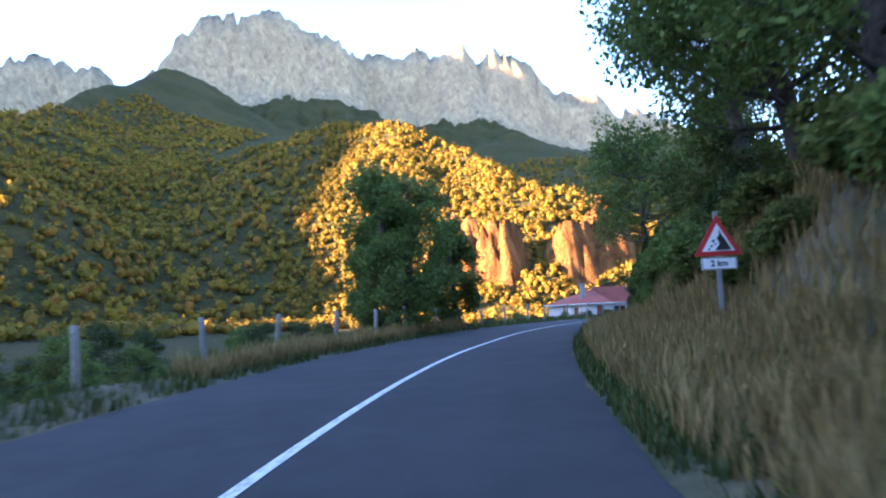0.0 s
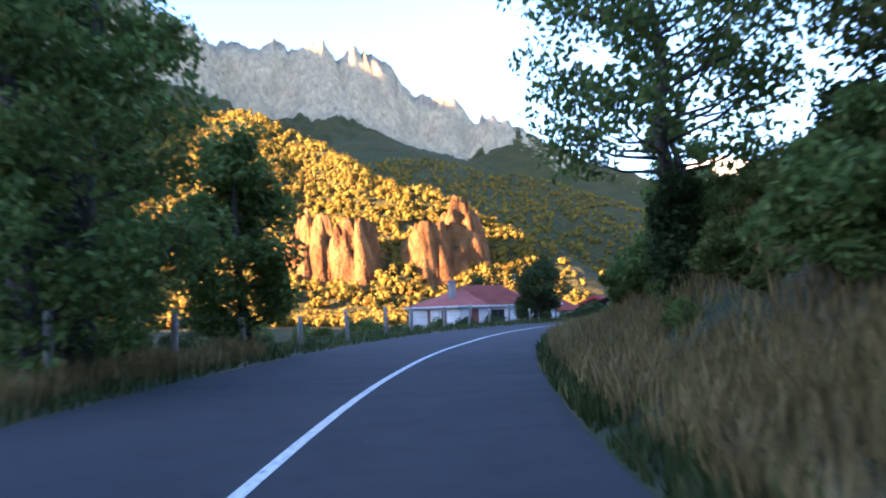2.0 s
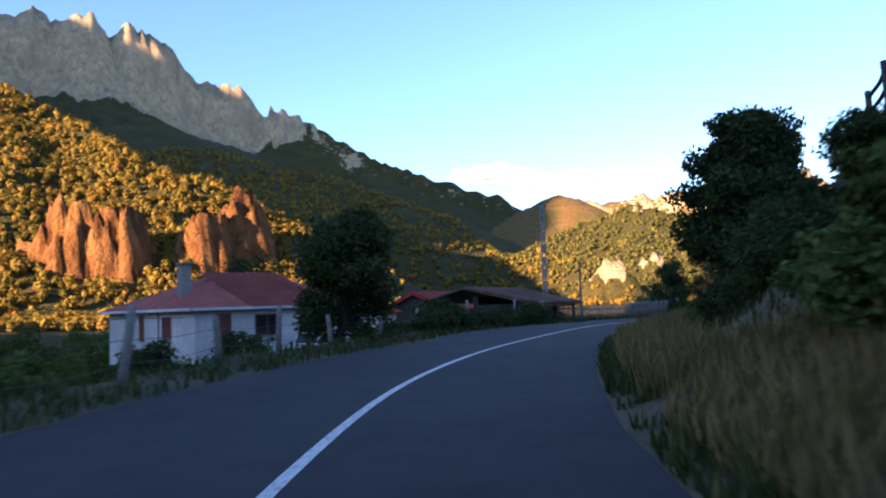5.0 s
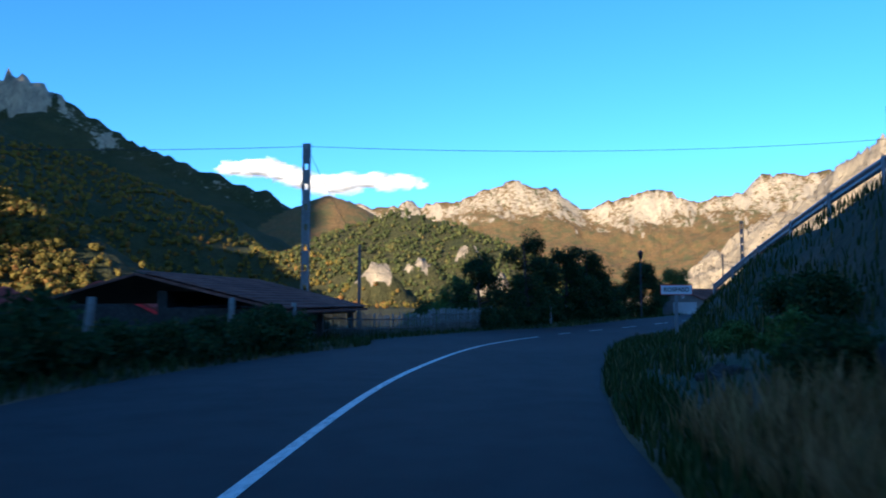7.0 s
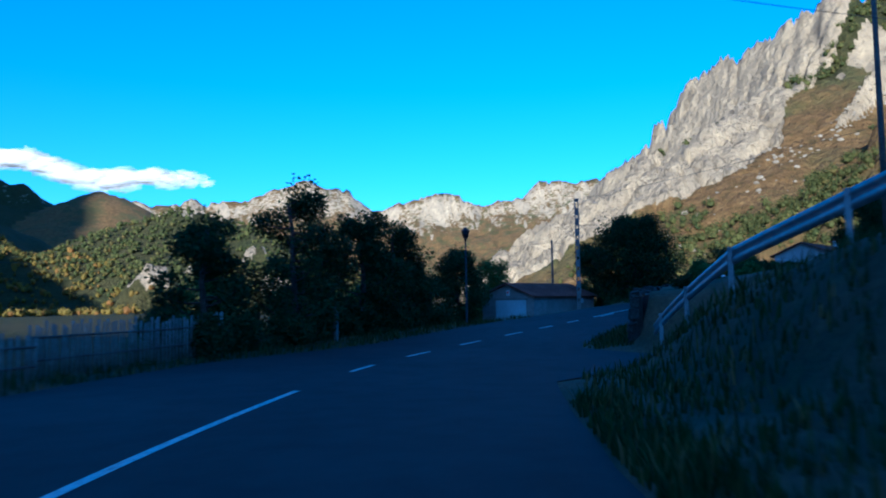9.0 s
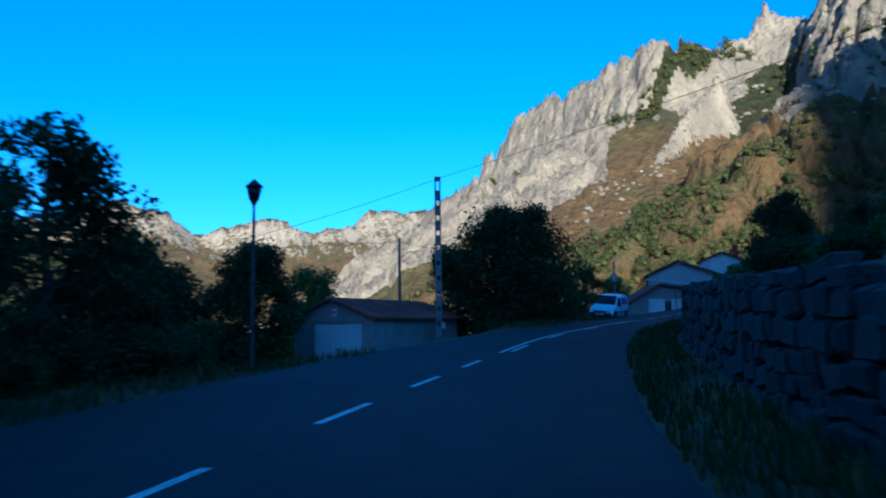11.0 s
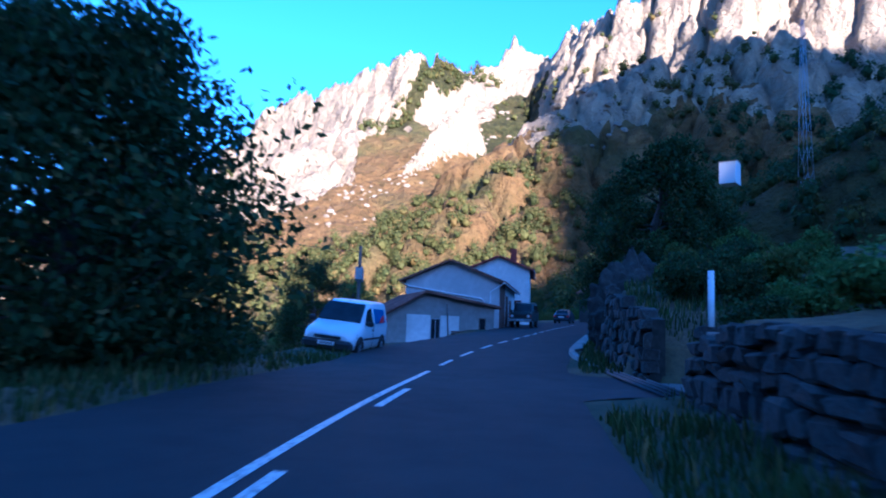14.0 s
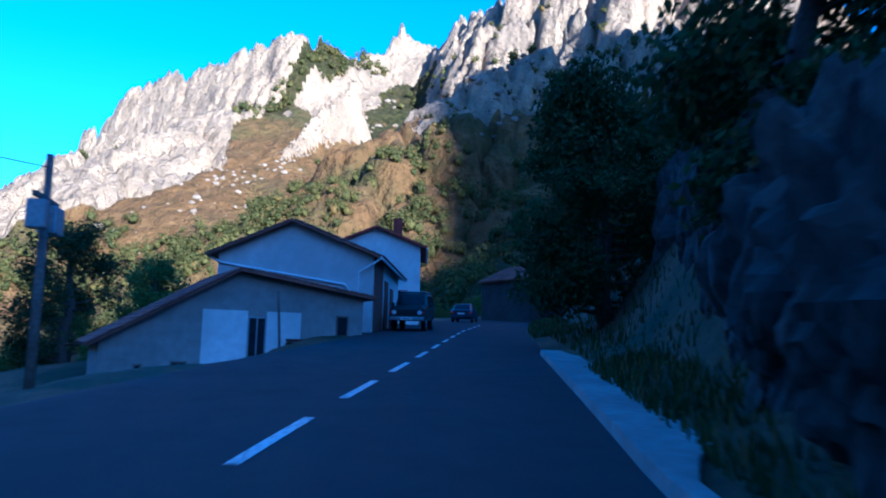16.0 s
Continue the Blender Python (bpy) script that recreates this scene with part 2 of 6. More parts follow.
# ---- mesh helpers ----
def mesh_of(name, verts, faces, mat, smooth=False):
    me = bpy.data.meshes.new(name)
    me.from_pydata([tuple(v) for v in verts], [], faces)
    me.materials.append(mat)
    if smooth:
        me.polygons.foreach_set("use_smooth", [True] * len(me.polygons))
    me.update()
    return me


def quads_mesh(name, verts, faces, mat, smooth=True):
    """A large mesh from numpy arrays of vertices and quads or triangles."""
    me = bpy.data.meshes.new(name)
    n, k = faces.shape
    me.vertices.add(len(verts))
    me.vertices.foreach_set("co", np.ascontiguousarray(verts, dtype=np.float32).ravel())
    me.loops.add(n * k)
    me.loops.foreach_set("vertex_index", faces.ravel().astype(np.int32))
    me.polygons.add(n)
    me.polygons.foreach_set("loop_start", np.arange(0, n * k, k, dtype=np.int32))
    me.polygons.foreach_set("use_smooth", np.full(n, smooth))
    me.materials.append(mat)
    me.update(calc_edges=True)
    return me


def part(name, bm, mat, parent=None, label=""):
    """Links a bmesh as one mesh object, under a thing or a part."""
    me = bpy.data.meshes.new(name)
    bm.to_mesh(me)
    bm.free()
    me.materials.append(mat)
    ob = new(name, me)
    if parent is not None:
        ob.parent = parent
    if label:
        ob["label"] = label
    return ob


def thing(name, m, label, category, group="", kind=""):
    ob = new(name)
    ob.matrix_basis = m
    ob.empty_display_size = 0.3
    return tagged(ob, label, category, group, kind)


def add_box(bm, x0, x1, y0, y1, z0, z1, bevel=0.0, m=None):
    g = bmesh.ops.create_cube(bm, size=1.0)
    vs = g["verts"]
    for v in vs:
        v.co = Vector((x0 + (v.co.x + 0.5) * (x1 - x0), y0 + (v.co.y + 0.5) * (y1 - y0), z0 + (v.co.z + 0.5) * (z1 - z0)))
        if m is not None:
            v.co = m @ v.co
    if bevel:
        es = list({e for v in vs for e in v.link_edges})
        bmesh.ops.bevel(bm, geom=es, offset=bevel, segments=1, affect="EDGES")
    return bm


def box(x0, x1, y0, y1, z0, z1, bevel=0.0, m=None):
    return add_box(bmesh.new(), x0, x1, y0, y1, z0, z1, bevel, m)


def add_tube(bm, points, radii, sides=8, cap=True):
    """A round bar along points."""
    rings = []
    for i, p in enumerate(points):
        p = Vector(p)
        a = Vector(points[max(i - 1, 0)])
        c = Vector(points[min(i + 1, len(points) - 1)])
        d = (c - a).normalized()
        u = d.orthogonal().normalized() if abs(d.z) < 0.9 else Vector((1, 0, 0))
        u = (u - d * u.dot(d)).normalized()
        w = d.cross(u)
        r = radii[i] if isinstance(radii, (list, tuple)) else radii
        rings.append([bm.verts.new(p + (u * math.cos(2 * math.pi * k / sides) + w * math.sin(2 * math.pi * k / sides)) * r) for k in range(sides)])
    for r0, r1 in zip(rings, rings[1:]):
        for k in range(sides):
            f = bm.faces.new((r0[k], r0[(k + 1) % sides], r1[(k + 1) % sides], r1[k]))
            f.smooth = True
    if cap:
        bm.faces.new(rings[0][::-1])
        bm.faces.new(rings[-1])
    return bm


def tube(points, radii, sides=8):
    return add_tube(bmesh.new(), points, radii, sides)


def add_prism(bm, outline, y0, y1, m=None):
    """An outline in x and z, drawn out from y0 to y1."""
    a = [bm.verts.new((x, y0, z)) for x, z in outline]
    b = [bm.verts.new((x, y1, z)) for x, z in outline]
    if m is not None:
        for v in a + b:
            v.co = m @ v.co
    n = len(outline)
    for i in range(n):
        bm.faces.new((a[i], a[(i + 1) % n], b[(i + 1) % n], b[i]))
    bm.faces.new(a[::-1])
    bm.faces.new(b)
    bmesh.ops.recalc_face_normals(bm, faces=bm.faces)
    return bm


def prism(outline, y0, y1, m=None):
    return add_prism(bmesh.new(), outline, y0, y1, m)


# ---- noise on arrays ----
def hash2(ix, iy, seed):
    n = (ix.astype(np.int64) * 374761393 + iy.astype(np.int64) * 668265263 + seed * 974634721) & 0x7FFFFFFF
    n = ((n ^ (n >> 13)) * 1274126177) & 0x7FFFFFFF
    return ((n ^ (n >> 16)) & 0xFFFFFF) / float(0xFFFFFF)


def vnoise(x, y, seed):
    ix, iy = np.floor(x), np.floor(y)
    fx, fy = x - ix, y - iy
    fx, fy = fx * fx * (3 - 2 * fx), fy * fy * (3 - 2 * fy)
    a, b = hash2(ix, iy, seed), hash2(ix + 1, iy, seed)
    c, d = hash2(ix, iy + 1, seed), hash2(ix + 1, iy + 1, seed)
    return (a * (1 - fx) + b * fx) * (1 - fy) + (c * (1 - fx) + d * fx) * fy


def fbm(x, y, size, octaves=5, seed=1, gain=0.5, ridged=False):
    out, amp, tot = 0.0, 1.0, 0.0
    for o in range(octaves):
        n = vnoise(x / size + 17.3 * o, y / size - 9.1 * o, seed + o)
        out = out + amp * (1 - np.abs(2 * n - 1) if ridged else n)
        tot += amp
        amp *= gain
        size *= 0.5
    return out / tot

# ---- the road's line ----
# the centre line lies left of the car; it runs on past both ends of the drive
LANE = 1.95
_e = [(x, y, z - 1.3, radians(yaw)) for t, x, y, z, yaw, tilt, lean in PATH]
_c = [(x - LANE * math.cos(a), y - LANE * math.sin(a), z) for x, y, z, a in _e]
_c = [(_c[0][0] - 60 * 0.02, _c[0][1] - 60, -0.5), (_c[0][0] - 0.4, _c[0][1] - 25, -0.2)] + _c
_c += [(116.2, 83.7, 2.6), (129.4, 79.6, 3.25), (144.2, 74.9, 3.95), (158.8, 69.6, 4.7), (173.5, 63.4, 5.5), (187, 55, 6.3), (196, 45, 6.9), (201, 32, 7.6)]
_c = np.array(_c)
_d = np.r_[0, np.cumsum(np.hypot(*np.diff(_c[:, :2], axis=0).T))]
ROAD_S = np.arange(0, _d[-1], 1.0)


def smooth_line(col):
    v = np.interp(ROAD_S, _d, _c[:, col])
    k = np.hanning(13)
    k /= k.sum()
    return np.convolve(np.pad(v, 6, mode="reflect", reflect_type="odd"), k, "valid")


ROAD = np.stack([smooth_line(0), smooth_line(1), smooth_line(2)], 1)
_t = np.gradient(ROAD[:, :2], axis=0)
_t /= np.linalg.norm(_t, axis=1)[:, None]
ROAD_T = _t
ROAD_N = np.stack([_t[:, 1], -_t[:, 0]], 1)      # to the right
S0 = float(np.interp(0.0, ROAD[:, 1], ROAD_S))   # where the drive begins


def road_at(s):
    """Place, direction and right-hand normal of the centre line at s metres."""
    f = lambda a: np.array([np.interp(s, ROAD_S, a[:, k]) for k in range(a.shape[1])])
    return f(ROAD), f(ROAD_T), f(ROAD_N)


def on_road(s, u, dz=0.0):
    p, t, n = road_at(s)
    return Vector((p[0] + n[0] * u, p[1] + n[1] * u, p[2] + dz))


def road_frame(x, y):
    """For arrays of places: metres along, metres to the right, and the road's height."""
    s, u, z = np.zeros(x.shape), np.zeros(x.shape), np.zeros(x.shape)
    fx, fy = x.ravel(), y.ravel()
    for a in range(0, fx.size, 20000):
        dx, dy = fx[a:a + 20000, None] - ROAD[None, :, 0], fy[a:a + 20000, None] - ROAD[None, :, 1]
        d2 = dx * dx + dy * dy
        i = d2.argmin(1)
        k = np.arange(len(i))
        al = dx[k, i] * ROAD_T[i, 0] + dy[k, i] * ROAD_T[i, 1]
        sd = dx[k, i] * ROAD_N[i, 0] + dy[k, i] * ROAD_N[i, 1]
        s.ravel()[a:a + 20000] = ROAD_S[i] + al
        far = np.sqrt(d2[k, i])
        u.ravel()[a:a + 20000] = np.where(far < 45, sd, np.sign(sd) * far)
        z.ravel()[a:a + 20000] = ROAD[i, 2] + al * 0.0
    return s, u, z


def step(a, b, x):
    t = np.clip((x - a) / (b - a), 0, 1)
    return t * t * (3 - 2 * t)


# width of the asphalt to the left and right of the centre line, by metres along
def left_edge(s):
    r = s - S0
    return 3.3 + 1.0 * step(74, 84, r) * (1 - step(132, 140, r)) + 1.9 * step(95, 101, r) * (1 - step(112, 120, r)) - 0.5 * step(148, 154, r) * (1 - step(164, 169, r)) + 2.6 * step(170, 178, r) * (1 - step(186, 194, r)) + 0.7 * step(190, 200, r)


def right_edge(s):
    r = s - S0
    return 3.25 + 3.0 * step(108, 112, r) * (1 - step(115, 119, r)) + 2.6 * step(157.0, 159.2, r) * (1 - step(161, 163, r))


# height of the bank on the right, by metres along
BANK = [(-60, 3.0, 4.0), (0, 3.0, 4.2), (30, 3.0, 4.4), (44, 2.7, 4.5), (56, 3.2, 4.8), (66, 4.6, 6.0), (76, 5.2, 8.4), (89, 4.2, 6.6), (99, 3.0, 4.8), (107, 1.5, 3.0), (112, 0.1, 3.0),
        (117, 0.3, 3.0), (119, 1.6, 2.0), (136, 1.75, 2.0), (156.4, 1.15, 2.0), (157.8, 0.15, 5.0), (160.8, 0.3, 6.0), (163.5, 1.4, 2.2), (169, 2.2, 2.2), (176, 3.2, 3.6), (200, 4.2, 5.0), (320, 5.0, 8.0)]
_b = np.array(BANK)


def fall(s, u):
    """How far the asphalt dips on its left, towards the barns."""
    r = s - S0
    return -0.24 * np.clip(-u - 3.3, 0, 3.2) * step(169, 175, r) * (1 - step(191, 197, r))


def near_height(s, u, z):
    r = s - S0
    z = z + fall(s, u)
    le, re = left_edge(s), right_edge(s)
    dl, dr = -u - le, u - re
    left = z + 0.05 * step(0, 0.6, dl) + 0.10 * step(0.6, 1.6, dl) - 1.7 * step(1.1, 7, dl) - 4.5 * step(9, 40, dl)
    left = left - step(128, 133, r) * (1 - step(149, 152, r)) * (0.2 * step(0.5, 1.6, dl) + 0.9 * step(0, 3, dl) * (1 - step(3, 7, dl)))
    top, run = np.interp(r, _b[:, 0], _b[:, 1]), np.interp(r, _b[:, 0], _b[:, 2])
    right = z + 0.03 * step(0, 0.5, dr) + top * step(0.35, 1, (dr / run)) * 0.9 + 0.1 * top * step(0, 0.4, dr / run) + 0.10 * np.maximum(dr - run, 0)
    wall = step(117.5, 118.5, r) * (1 - step(156.4, 157.2, r)) + step(161, 161.5, r) * (1 - step(169.5, 171, r))
    kept = z + 0.05 * step(0, 0.5, dr) + top * step(1.75, 2.1, u - 3.25 + 0.5 * (r > 160)) + 0.10 * np.maximum(dr - run, 0)
    right = right * (1 - wall) + kept * wall
    mid = z - 0.06
    return np.where(dl > 0, left, np.where(dr > 0, right, mid))


# ---- mountains: ridge lines with the fall on either side ----
# each: ridge line, steepness near the crest, its reach, steepness below, rock, heath
RIDGES = {
    "massif_west": ([(-1500, 2100, 560), (-1433, 2288, 790), (-1377, 2438, 926), (-1193, 2588, 942), (-1120, 2650, 880)], 2.0, 170, 0.6, 1.0, 0.0, 60, 230),
    "massif": ([(-1050, 2600, 884), (-910, 2648, 1111), (-744, 2751, 1173), (-546, 2848, 1212), (-378, 2875, 1121), (-327, 2982, 1078), (-162, 2996, 1094), (-2, 3000, 1088),
                (79, 2949, 1116), (179, 2995, 1028), (238, 2991, 1078), (361, 2978, 1033), (445, 2967, 933), (501, 2983, 916), (645, 2956, 890), (710, 2941, 793),
                (781, 2819, 778), (894, 2785, 741)], 2.2, 170, 0.52, 1.0, 0.0, 70, 230),
    "massif_east": ([(894, 2785, 715), (1036, 2628, 562), (1169, 2383, 449), (1332, 2178, 359), (1395, 2137, 315)], 0.9, 80, 0.5, 0.3, 0.2, 30, 120),
    "west_slope": ([(-560, 690, 190), (-519, 736, 200), (-649, 1127, 335), (-750, 1526, 484), (-783, 2163, 765), (-950, 2560, 860)], 0.6, 500, 0.4, 0.0, 0.05, 40, 400),
    "west_spur": ([(-681, 1336, 392), (-525, 1023, 214), (-410, 687, 79)], 0.55, 500, 0.4, 0.0, 0.0, 25, 400),
    "dark_flank": ([(120, 2197, 505), (271, 2209, 525), (638, 1848, 327), (756, 1583, 200), (782, 1342, 107)], 0.42, 400, 0.5, 0.0, 0.15, 35, 400),
    "crag_hill": ([(-300, 1265, 305), (-159, 1139, 311), (-59, 1048, 267), (17, 980, 218), (67, 897, 169), (112, 843, 134), (170, 822, 124)], 0.62, 500, 0.5, 0.15, 0.0, 30, 400),
    "crag_hill_foot": ([(-159, 1139, 305), (-119, 892, 145), (-165, 783, 60), (-240, 658, 24)], 0.6, 500, 0.5, 0.05, 0.0, 22, 400),
    "crag": ([(137, 722, 92), (150, 714, 110), (166, 716, 114), (178, 730, 105)], 2.8, 34, 0.8, 1.3, 0.0, 36, 36),
    "crag_mid": ([(97, 698, 62), (114, 689, 77), (131, 691, 79), (144, 706, 73)], 2.8, 28, 0.8, 1.3, 0.0, 24, 32),
    "crag_west": ([(6, 700, 71), (26, 688, 84), (52, 687, 88), (75, 704, 76)], 2.8, 32, 0.7, 1.3, 0.0, 38, 38),
    "crag_low": ([(-34, 716, 46), (-16, 706, 56), (4, 708, 52)], 2.2, 22, 0.7, 1.3, 0.0, 22, 30),
    "pass_hill": ([(1365, 2067, 300), (1446, 2010, 344), (1580, 2034, 318)], 0.5, 500, 0.4, 0.1, 0.9, 20, 400),
    "wooded_hill": ([(912, 1286, 120), (961, 1249, 158), (1037, 1185, 180), (1087, 1066, 145), (1117, 955, 95), (1114, 878, 37)], 0.5, 500, 0.4, 0.12, 0.05, 24, 400),
    "far_range": ([(2300, 3300, 420), (2532, 3193, 535), (2893, 2867, 530), (3042, 2705, 623), (3119, 2615, 643), (3210, 2500, 621), (3346, 2311, 500), (3480, 2099, 572), (3586, 1905, 581),
                   (3638, 1801, 540), (3745, 1557, 577), (3757, 1527, 629), (3882, 1155, 663), (3950, 800, 600)], 0.8, 220, 0.42, 0.47, 0.6, 66, 420),
    "rock_ridge": ([(980, 560, 20), (899, 431, 59), (832, 323, 124), (735, 215, 169), (701, 182, 197), (647, 123, 200), (588, 75, 208), (607, 58, 203)], 2.0, 46, 0.66, 1.0, 1.0, 17, 175),
    "rock_rib": ([(640, 110, 190), (560, 120, 118), (500, 130, 78), (470, 140, 58)], 1.4, 30, 0.8, 1.0, 1.0, 22, 60),
    "rock_rib_mid": ([(600, 84, 188), (545, 106, 128), (492, 118, 94), (466, 112, 72)], 1.6, 30, 0.8, 1.0, 1.0, 14, 40),
    "rock_rib_low": ([(735, 215, 160), (640, 215, 90), (560, 220, 45)], 1.2, 30, 0.7, 1.0, 0.8, 22, 90),
    "rock_saddle": ([(607, 58, 200), (646, 38, 212), (672, 1, 240), (676, -11, 254), (655, -37, 232)], 1.2, 40, 0.6, 0.75, 0.9, 20, 60),
    "saddle_tooth": ([(668, 4, 236), (674, -8, 259), (676, -12, 246)], 3.4, 16, 1.0, 1.0, 0.9, 5, 22),
    "rock_east": ([(655, -37, 228), (613, -39, 230), (570, -48, 229), (521, -55, 226), (498, -112, 252), (422, -175, 216), (396, -176, 176), (376, -168, 122)], 1.7, 55, 0.66, 1.0, 0.8, 34, 100),
    "pinnacle": ([(462, 80, 92), (497, 62, 124), (514, 44, 151), (521, 39, 134)], 3.2, 20, 0.9, 1.0, 0.9, 9, 24),
    "buttress": ([(433, -18, 98), (470, -40, 135), (522, -67, 187), (464, -105, 178), (425, -92, 138)], 2.2, 30, 0.8, 1.0, 0.9, 25, 80),
    "rock_rib_high": ([(498, -112, 250), (450, -92, 196), (412, -80, 112)], 2.4, 60, 1.6, 1.0, 0.8, 20, 32),
    "rock_rib_south": ([(458, -146, 232), (420, -122, 172), (390, -106, 100)], 2.4, 60, 1.6, 1.0, 0.8, 20, 32),
    "rock_rib_end": ([(422, -175, 214), (392, -146, 152), (368, -128, 92)], 2.4, 60, 1.6, 1.0, 0.8, 18, 32),
    "heath_slope": ([(640, -20, 190), (560, 0, 138), (492, 20, 98), (397, 72, 40), (327, 107, 14), (250, 120, -4)], 0.5, 400, 0.45, 0.1, 1.0, 9, 400),
    "side_hill": ([(376, -168, 112), (300, -70, 72), (202, 25, 33), (166, 42, 17), (150, 55, 9)], 0.5, 300, 0.4, 0.05, 0.35, 8, 400),
    # the next two are added out of view, crests shaped to set the shadow edges
    "shade_mountain": ([(-1100, -1700, 760), (-930, -700, 470), (-930, -515, 475), (-930, -470, 470), (-930, -440, 466), (-930, -425, 482), (-930, -412, 535), (-930, -398, 525), (-930, -384, 505), (-930, -372, 468), (-930, -360, 428), (-930, -300, 338), (-930, -240, 304), (-930, -200, 298), (-930, 0, 270),
                        (-930, 250, 220), (-930, 440, 170)], 2.0, 700, 0.6, 0.1, 0.2, 5, 400),
    "shade_range": ([(-2600, -60, 480), (-2600, 40, 610), (-2600, 120, 700), (-2600, 280, 812), (-2600, 380, 862), (-2600, 430, 910), (-2600, 470, 975), (-2600, 520, 1020), (-2600, 640, 1060), (-2600, 760, 1120), (-2600, 980, 1420), (-2600, 1440, 1560), (-2600, 2000, 1600), (-2600, 2250, 1720), (-2700, 2600, 1750)], 1.8, 900, 0.6, 0.4, 0.2, 6, 400),
    "back_hill": ([(-300, -700, 160), (300, -800, 230), (700, -600, 240)], 0.45, 500, 0.4, 0.0, 0.3, 30, 400),
    "hill_rock_a": ([(653, 833, 46), (671, 818, 47)], 1.3, 14, 1.2, 1.0, 0.0, 26, 15),
    "hill_rock_b": ([(863, 981, 71), (882, 964, 79)], 1.3, 14, 1.2, 1.0, 0.0, 26, 15),
    "hill_rock_c": ([(686, 663, 30), (699, 649, 26), (715, 630, 17)], 1.3, 14, 1.2, 1.0, 0.0, 26, 15),
    "hill_rock_d": ([(962, 955, 92), (975, 941, 99)], 1.3, 12, 1.2, 1.0, 0.0, 26, 14),
    "hill_rock_e": ([(1023, 1170, 182), (1039, 1155, 168)], 1.3, 12, 1.2, 1.0, 0.0, 26, 14),
}


GULLIES = [([(650, 30), (606, 52), (572, 77), (552, 92)], 10), ([(612, -8), (554, 9), (505, 18)], 24), ([(560, 170), (520, 150)], 9)]


# the foot of the pale rock face, and its crest
ROCK_FACE = [(375, 270), (404, 154), (428, 126), (455, 106), (485, 107), (525, 104), (552, 90), (600, 58), (645, 95), (735, 200), (900, 430), (980, 560), (700, 560), (420, 330)]


def inside(x, y, poly):
    odd = np.zeros(x.shape, bool)
    for (ax, ay), (bx, by) in zip(poly, poly[1:] + poly[:1]):
        if ay != by:
            odd ^= ((ay > y) != (by > y)) & (x < (bx - ax) * (y - ay) / (by - ay) + ax)
    return odd


def ridge_height(x, y, line, k1, d1, k2):
    best, near = np.full(x.shape, -1e9), np.full(x.shape, 1e9)
    for (ax, ay, az), (bx, by, bz) in zip(line, line[1:]):
        ux, uy = bx - ax, by - ay
        t = np.clip(((x - ax) * ux + (y - ay) * uy) / (ux * ux + uy * uy), 0, 1)
        d = np.hypot(x - ax - t * ux, y - ay - t * uy)
        h = az + t * (bz - az) - k1 * np.minimum(d, d1) - k2 * np.maximum(d - d1, 0)
        best, near = np.maximum(best, h), np.minimum(near, d)
    return best, near


def blocks(x, y, size, seed, stretch):
    """Random heights of irregular blocks, and the cleft between them (0 in the cleft)."""
    x, y = (x / size * stretch, y / size) if stretch < 1 else (x / size, y / size / stretch)
    ix, iy = np.floor(x), np.floor(y)
    f1, f2, v1 = np.full(x.shape, 9.0), np.full(x.shape, 9.0), np.zeros(x.shape)
    for a in (-1, 0, 1):
        for b in (-1, 0, 1):
            cx, cy = ix + a, iy + b
            r1, r2, r3 = (np.modf(np.abs(np.sin(cx * k1 + cy * k2 + seed) * 43758.5))[0] for k1, k2 in ((127.1, 311.7), (269.5, 183.3), (419.2, 371.9)))
            d = np.hypot(cx + r1 - x, cy + r2 - y)
            nearer = d < f1
            f2 = np.where(nearer, f1, np.minimum(f2, d))
            v1 = np.where(nearer, r3, v1)
            f1 = np.minimum(f1, d)
    return v1, np.clip((f2 - f1) / 0.22, 0, 1)


